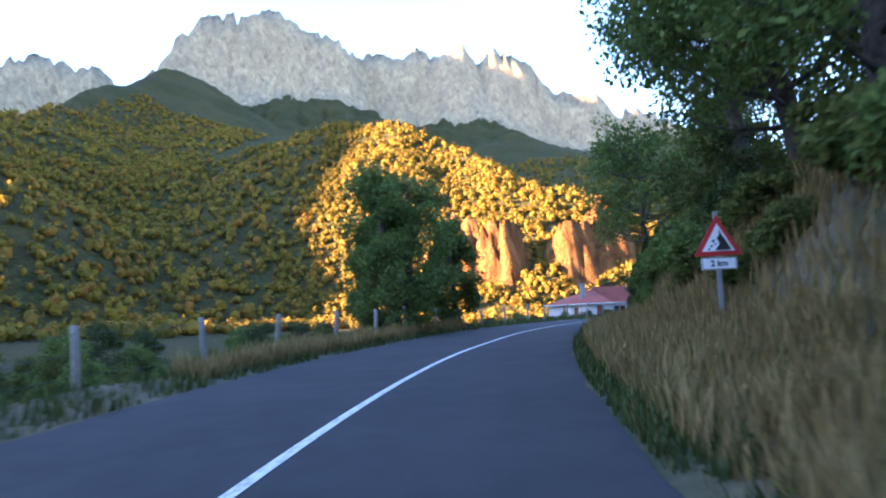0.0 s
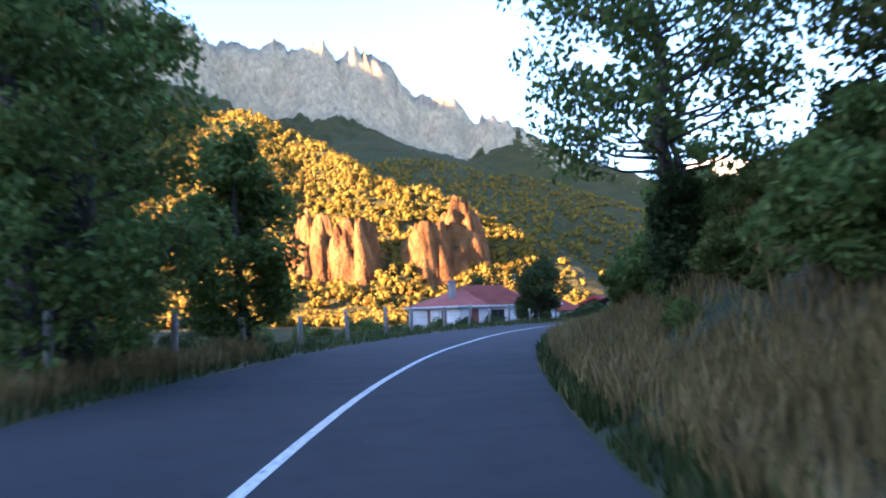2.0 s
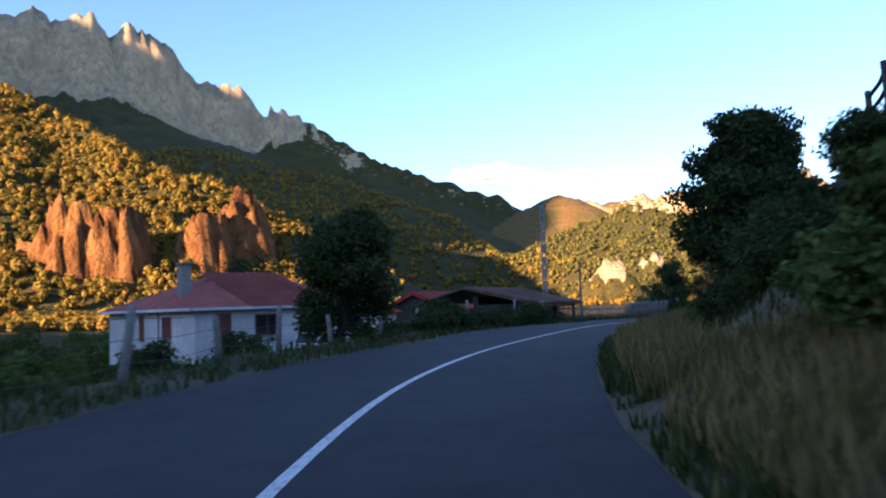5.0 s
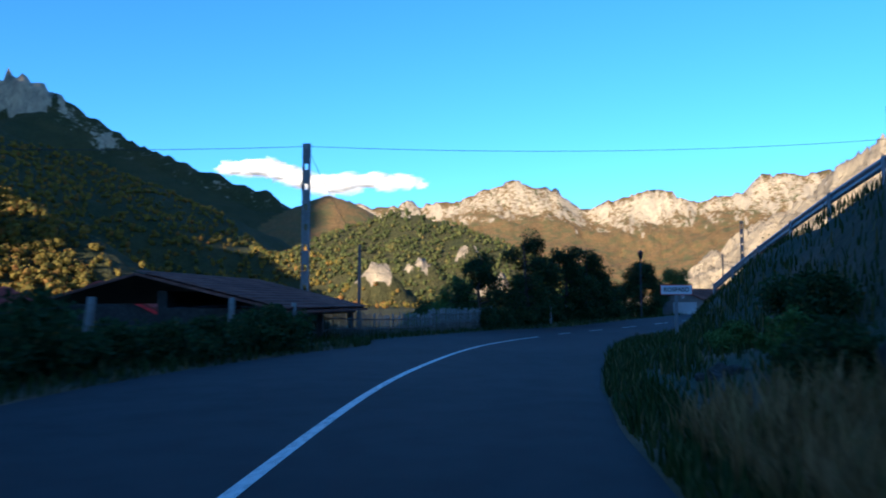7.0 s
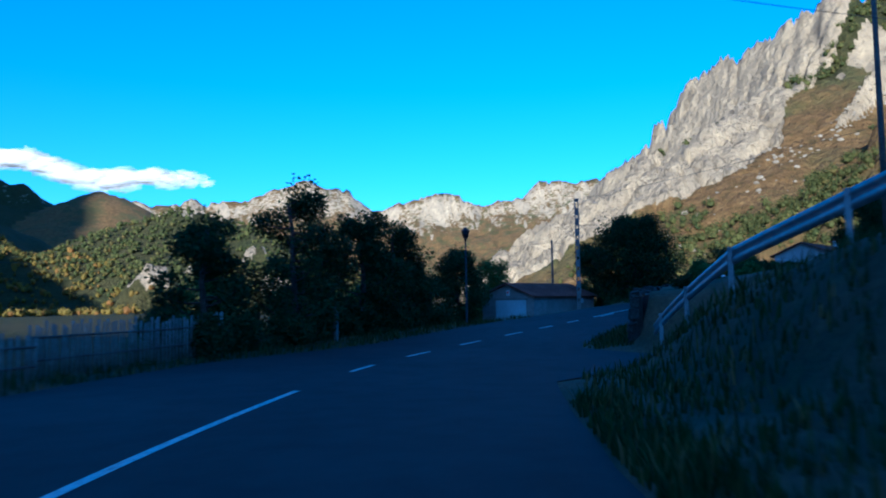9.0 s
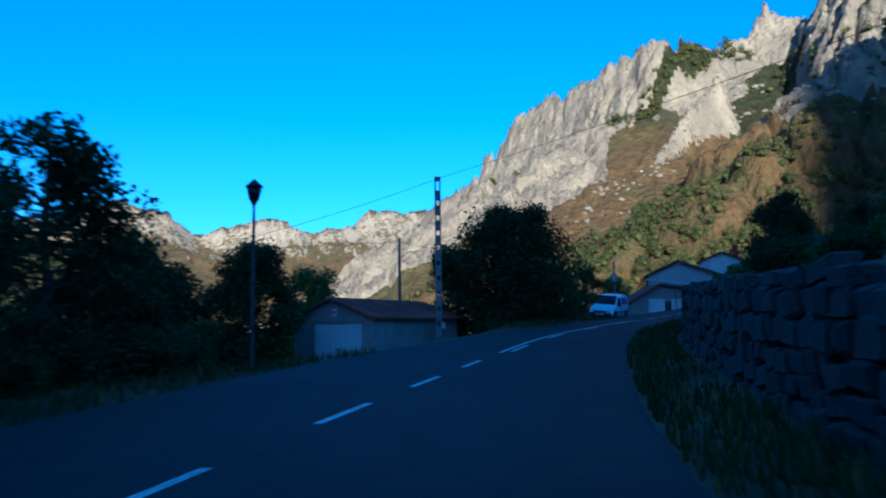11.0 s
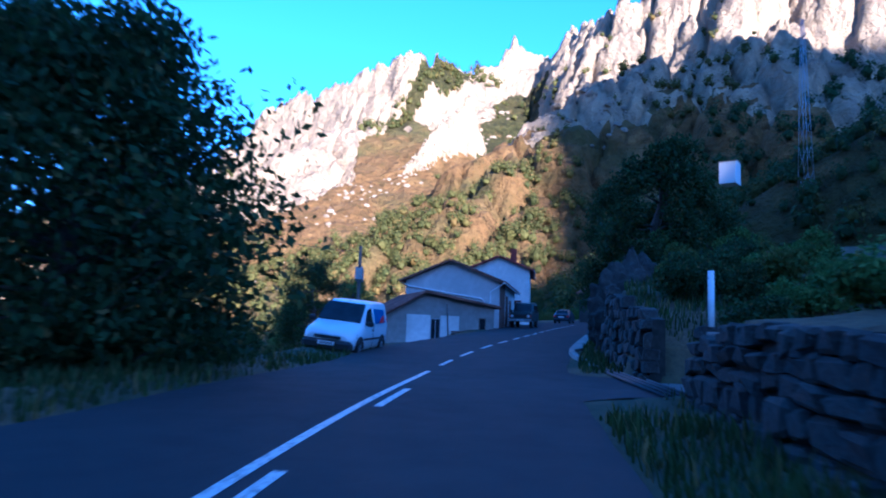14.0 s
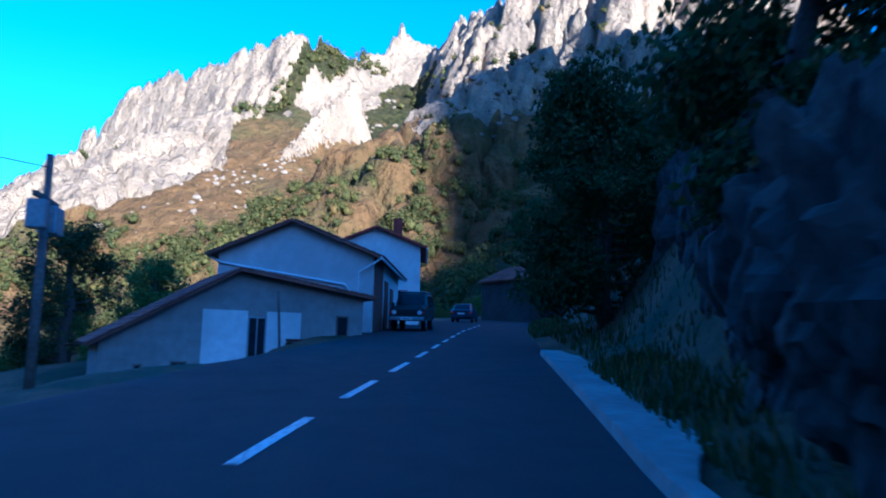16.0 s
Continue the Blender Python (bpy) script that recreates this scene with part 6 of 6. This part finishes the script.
# a low bank of small white clouds far beyond the ridge
rng = np.random.default_rng(41)
ball = bmesh.new()
bmesh.ops.create_icosphere(ball, subdivisions=2, radius=1.0)
bv = np.array([v.co[:] for v in ball.verts])
bf = np.array([[v.index for v in f.verts] for f in ball.faces])
ball.free()
V, F = [], []
for k in range(260):
    q = rng.uniform(0, 1)
    a = radians(28.5 + 15 * q + rng.normal() * 0.25)
    e = radians(9.75 - 0.9 * q + 0.35 * math.sin(9 * q) + rng.normal() * 0.22)
    c = np.array([math.sin(a), math.cos(a), math.tan(e)]) * 4450 + [35, 70, 0]
    size = rng.uniform(21, 58) * (0.5 + 0.7 * math.sin(math.pi * min(1, q + 0.05)))
    V.append(bv * (1 + 0.25 * rng.normal(size=(len(bv), 1))) * size * [1.5, 1.5, 0.55] + c)
    F.append(bf + k * len(bv))
cl = new("cloud", quads_mesh("cloud", np.concatenate(V), np.concatenate(F), CLOUD))
cl.visible_shadow = False
tagged(cl, "low bank of small white evening clouds", "cloud", kind="structure")

# ---- vehicles ----
def wheel(parent, x, y, r=0.30, w=0.18, out=1):
    tyre = bmesh.new()
    seg = 22
    prof = [(-w / 2, r * 0.66), (-w / 2, r * 0.93), (-w * 0.36, r), (w * 0.36, r), (w / 2, r * 0.93), (w / 2, r * 0.66)]
    rings = [[tyre.verts.new((x + rr * math.cos(2 * math.pi * k / seg), y + yy, r + rr * math.sin(2 * math.pi * k / seg))) for yy, rr in prof] for k in range(seg)]
    for k in range(seg):
        for j in range(len(prof) - 1):
            f = tyre.faces.new((rings[k][j], rings[k][j + 1], rings[(k + 1) % seg][j + 1], rings[(k + 1) % seg][j]))
            f.smooth = True
    t = part("wheel", tyre, TYRE, parent)
    rim = bmesh.new()
    yo = y + out * w * 0.42
    add_tube(rim, [(x, y - out * w * 0.2, r), (x, yo - out * 0.03, r)], [r * 0.66, r * 0.64], 18)
    for k in range(9):
        a = 2 * math.pi * k / 9
        m = Matrix.Translation((x, yo, r)) @ Matrix.Rotation(a, 4, "Y")
        add_box(rim, r * 0.14, r * 0.62, -0.012, 0.012, -0.022, 0.022, 0.0, m)
    add_tube(rim, [(x, yo - 0.015, r), (x, yo + out * 0.02, r)], [r * 0.2, r * 0.16], 10)
    part("rim", rim, STEEL, t, "grey wheel trim")
    return t


def loft(sections, mat, name, parent, label=""):
    """A body through cross sections: each (x, list of (y, z)) for one half, mirrored."""
    bm = bmesh.new()
    rings = []
    for x, half in sections:
        full = [(y, z) for y, z in half] + [(-y, z) for y, z in half[::-1]]
        rings.append([bm.verts.new((x, y, z)) for y, z in full])
    n = len(rings[0])
    for a, b in zip(rings, rings[1:]):
        for k in range(n):
            f = bm.faces.new((a[k], a[(k + 1) % n], b[(k + 1) % n], b[k]))
            f.smooth = True
    bm.faces.new(rings[0][::-1])
    bm.faces.new(rings[-1])
    bmesh.ops.recalc_face_normals(bm, faces=bm.faces)
    return part(name, bm, mat, parent, label)


def panel(parent, name, pts, mat, thick=0.012, label=""):
    """A flat panel through its corner points, with thickness along its normal."""
    bm = bmesh.new()
    ps = [Vector(p) for p in pts]
    n = (ps[1] - ps[0]).cross(ps[2] - ps[0]).normalized() * thick
    a, b = [bm.verts.new(p + n) for p in ps], [bm.verts.new(p - n) for p in ps]
    bm.faces.new(a)
    bm.faces.new(b[::-1])
    for i in range(len(ps)):
        j = (i + 1) % len(ps)
        bm.faces.new((a[i], b[i], b[j], a[j]))
    bmesh.ops.recalc_face_normals(bm, faces=bm.faces)
    return part(name, bm, mat, parent, label)


def section(w, z0, zb, wt, zt, inset=0.0):
    """Half outline: sill, belly, belt line, shoulder, roof edge and roof middle."""
    return [(0.0, z0), (w * 0.86, z0), (w * 0.985, z0 + 0.10), (w, zb * 0.72), (w * 0.985, zb), (wt, zt - 0.07), (wt * 0.88, zt - 0.012), (0.0, zt)]


def small_van(m):
    """Front at x = 0, tail at x = 4.32."""
    ob = thing("van", m, "white small delivery van parked with two wheels on the grass", "van")
    S = [(0.10, section(0.66, 0.34, 0.60, 0.60, 0.72)), (0.22, section(0.78, 0.27, 0.72, 0.66, 0.86)), (0.55, section(0.82, 0.24, 0.86, 0.70, 0.98)), (1.05, section(0.84, 0.24, 0.98, 0.72, 1.10)),
         (1.40, section(0.84, 0.24, 1.02, 0.68, 1.31)), (1.78, section(0.84, 0.24, 1.05, 0.66, 1.69)), (2.10, section(0.84, 0.24, 1.06, 0.66, 1.78)), (3.0, section(0.84, 0.24, 1.06, 0.68, 1.81)), (3.9, section(0.84, 0.26, 1.06, 0.68, 1.80)),
         (4.12, section(0.83, 0.30, 1.06, 0.67, 1.74)), (4.27, section(0.81, 0.34, 1.06, 0.70, 1.20))]
    body = loft(S, CARWHITE, "body", ob)
    part("front_bumper", box(0.0, 0.34, -0.80, 0.80, 0.22, 0.56, 0.09), PLASTIC, ob, "black plastic bumper")
    part("rear_bumper", box(4.10, 4.32, -0.80, 0.80, 0.28, 0.60, 0.06), PLASTIC, ob, "black plastic bumper")
    part("grille", box(0.02, 0.22, -0.42, 0.42, 0.60, 0.68, 0.02), BLACKPAINT, ob)
    plate = part("number_plate", box(-0.02, 0.0, -0.26, 0.26, 0.40, 0.51), SIGNWHITE, ob)
    for k in range(7):
        part("bar", box(-0.025, -0.02, -0.2 + 0.058 * k, -0.165 + 0.058 * k, 0.425, 0.485), BLACKPAINT, plate)
    panel(ob, "windscreen", [(1.08, -0.69, 1.13), (1.08, 0.69, 1.13), (1.735, 0.62, 1.685), (1.735, -0.62, 1.685)], GLASSDARK, 0.035)
    for s in (-1, 1):
        panel(ob, "headlight", [(0.17, s * 0.50, 0.60), (0.50, s * 0.80, 0.64), (0.55, s * 0.79, 0.80), (0.24, s * 0.52, 0.76)], STEEL, 0.035, "clear headlamp")
        panel(ob, "side_window", [(1.34, s * 0.825, 1.06), (2.16, s * 0.835, 1.09), (2.10, s * 0.70, 1.60), (1.72, s * 0.715, 1.55)], GLASSDARK, 0.012)
        gr = panel(ob, "side_graphic", [(2.48, s * 0.838, 1.10), (3.80, s * 0.838, 1.12), (3.72, s * 0.713, 1.55), (2.44, s * 0.708, 1.58)], SIGNBLUE, 0.012, "blue advertising panel")
        panel(gr, "stripe", [(2.9, s * 0.853, 1.12), (3.5, s * 0.853, 1.13), (3.6, s * 0.785, 1.36), (3.3, s * 0.80, 1.30)], SIGNRED, 0.012)
        part("rubbing_strip", box(1.3, 3.2, s * 0.85 - 0.012, s * 0.85 + 0.012, 0.58, 0.64), PLASTIC, ob, "black side strip")
        part("door_seam", box(2.28, 2.292, s * 0.845 - 0.006, s * 0.845 + 0.006, 0.36, 1.05), BLACKPAINT, ob)
        part("door_handle", box(2.12, 2.26, s * 0.85 - 0.02, s * 0.85 + 0.02, 0.86, 0.92, 0.01), PLASTIC, ob)
        part("mirror", box(1.22, 1.36, s * 0.97 - 0.12, s * 0.97 + 0.10, 1.03, 1.20, 0.04), PLASTIC, ob)
        for x in (0.83, 3.55):
            arch = bmesh.new()
            add_tube(arch, [(x + 0.37 * math.cos(a), s * 0.83, 0.30 + 0.37 * math.sin(a)) for a in np.linspace(0.05, math.pi - 0.05, 12)], 0.055, 6)
            part("wheel_arch", arch, PLASTIC, ob)
            # black drum behind the wheel, the shade of the arch as a painted shape
            part("arch_shadow", tube([(x, s * 0.60, 0.32), (x, s * 0.835, 0.32)], 0.355, 18), BLACKPAINT, ob)
            wheel(ob, x, s * 0.775, out=s)
        panel(ob, "tail_light", [(4.14, s * 0.80, 0.95), (4.30, s * 0.76, 0.95), (4.26, s * 0.72, 1.30), (4.12, s * 0.78, 1.30)], SIGNRED, 0.02)
    part("aerial", tube([(1.95, 0, 1.76), (2.25, 0, 1.98)], 0.008, 5), BLACKPAINT, ob)
    return ob


def boxy_jeep(m, paint, label, name="jeep"):
    ob = thing(name, m, label, "car")
    part("body", box(0.1, 4.1, -0.82, 0.82, 0.48, 1.10, 0.07), paint, ob)
    part("bonnet", box(0.15, 1.45, -0.74, 0.74, 1.06, 1.16, 0.04), paint, ob)
    loft([(1.40, section(0.80, 0.9, 1.12, 0.70, 1.20)), (1.66, section(0.80, 0.9, 1.14, 0.68, 1.80)), (3.9, section(0.80, 0.9, 1.14, 0.68, 1.84)), (4.05, section(0.80, 0.9, 1.12, 0.68, 1.75))], paint, "cabin", ob)
    panel(ob, "windscreen", [(1.43, -0.66, 1.24), (1.43, 0.66, 1.24), (1.64, 0.62, 1.72), (1.64, -0.62, 1.72)], GLASSDARK, 0.03)
    part("roof_rack", box(1.8, 3.8, -0.62, 0.62, 1.85, 1.90, 0.02), STEEL, ob)
    part("bumper", box(-0.02, 0.14, -0.82, 0.82, 0.50, 0.68, 0.03), STEEL, ob)
    part("grille", box(0.07, 0.12, -0.45, 0.45, 0.78, 1.0, 0.01), BLACKPAINT, ob)
    plate = part("number_plate", box(-0.035, -0.02, -0.26, 0.26, 0.53, 0.64), SIGNWHITE, ob)
    for k in range(7):
        part("bar", box(-0.04, -0.036, -0.2 + 0.058 * k, -0.165 + 0.058 * k, 0.555, 0.615), BLACKPAINT, plate)
    for s in (-1, 1):
        part("headlight", tube([(0.05, s * 0.60, 0.88), (0.11, s * 0.60, 0.88)], 0.10, 14), SIGNWHITE, ob)
        part("indicator", box(0.07, 0.12, s * 0.76 - 0.04, s * 0.76 + 0.04, 0.82, 0.94), SIGNRED, ob)
        part("mirror", box(1.4, 1.48, s * 0.92 - 0.1, s * 0.92 + 0.08, 1.15, 1.33, 0.02), PLASTIC, ob)
        panel(ob, "side_window", [(1.75, s * 0.79, 1.22), (3.85, s * 0.79, 1.22), (3.75, s * 0.72, 1.68), (1.85, s * 0.72, 1.68)], GLASSDARK)
        for x in (0.85, 3.3):
            wheel(ob, x, s * 0.72, 0.36, 0.22, s)
    return ob


def far_car(m, paint, label):
    """A saloon seen from behind; tail at x = 0."""
    ob = thing("car", m, label, "car")
    loft([(0.05, section(0.78, 0.30, 0.80, 0.66, 0.90)), (0.35, section(0.84, 0.24, 0.88, 0.68, 0.98)), (0.95, section(0.85, 0.24, 0.90, 0.60, 1.38)), (2.1, section(0.85, 0.24, 0.90, 0.58, 1.43)),
          (3.0, section(0.84, 0.24, 0.88, 0.64, 1.02)), (3.9, section(0.78, 0.28, 0.74, 0.62, 0.82))], paint, "body", ob)
    panel(ob, "rear_window", [(0.42, -0.60, 1.00), (0.42, 0.60, 1.00), (0.90, 0.54, 1.33), (0.90, -0.54, 1.33)], GLASSDARK, 0.03)
    part("bumper", box(-0.02, 0.2, -0.80, 0.80, 0.30, 0.55, 0.05), paint, ob)
    part("number_plate", box(-0.03, -0.015, -0.26, 0.26, 0.62, 0.73), SIGNWHITE, ob)
    for s in (-1, 1):
        part("tail_light", box(0.02, 0.12, s * 0.66 - 0.10, s * 0.66 + 0.10, 0.66, 0.80, 0.02), SIGNRED, ob)
        for x in (0.75, 3.2):
            wheel(ob, x, s * 0.74, 0.30, 0.18, s)
    return ob


# the van's front axle and rear axle stand at these places on the verge
van_dir = Vector((2.64, -0.64, 0.12)).normalized()
van_side = Vector((-van_dir.y, van_dir.x, 0.10)).normalized()
front = Vector((111.6, 88.6, 2.02)) + van_side * 0.775 - van_dir * 0.83
vm = Matrix((van_dir, van_side, van_dir.cross(van_side))).transposed().to_4x4()
vm.translation = front
small_van(vm)
jeep_at = on_road(S0 + 200.8, -2.35, 0.01)
boxy_jeep(facing(jeep_at.x, jeep_at.y, jeep_at.z, 0.94, -0.33) @ Matrix.Rotation(radians(-2.5), 4, "Y"), CARGREEN, "dark green off-road car parked beside the tall barn")
car_at = on_road(S0 + 222, -1.9, 0.01)
far_car(facing(car_at.x, car_at.y, car_at.z, 0.92, -0.39) @ Matrix.Rotation(radians(-2.5), 4, "Y"), CARDARK, "dark hatchback standing on the road ahead")
camper = boxy_jeep(facing(21.0, 84.9, ground_z(21.0, 84.9) - 0.2, 0.8, 0.6), CARWHITE, "white pickup van parked beside the white house", "pickup")

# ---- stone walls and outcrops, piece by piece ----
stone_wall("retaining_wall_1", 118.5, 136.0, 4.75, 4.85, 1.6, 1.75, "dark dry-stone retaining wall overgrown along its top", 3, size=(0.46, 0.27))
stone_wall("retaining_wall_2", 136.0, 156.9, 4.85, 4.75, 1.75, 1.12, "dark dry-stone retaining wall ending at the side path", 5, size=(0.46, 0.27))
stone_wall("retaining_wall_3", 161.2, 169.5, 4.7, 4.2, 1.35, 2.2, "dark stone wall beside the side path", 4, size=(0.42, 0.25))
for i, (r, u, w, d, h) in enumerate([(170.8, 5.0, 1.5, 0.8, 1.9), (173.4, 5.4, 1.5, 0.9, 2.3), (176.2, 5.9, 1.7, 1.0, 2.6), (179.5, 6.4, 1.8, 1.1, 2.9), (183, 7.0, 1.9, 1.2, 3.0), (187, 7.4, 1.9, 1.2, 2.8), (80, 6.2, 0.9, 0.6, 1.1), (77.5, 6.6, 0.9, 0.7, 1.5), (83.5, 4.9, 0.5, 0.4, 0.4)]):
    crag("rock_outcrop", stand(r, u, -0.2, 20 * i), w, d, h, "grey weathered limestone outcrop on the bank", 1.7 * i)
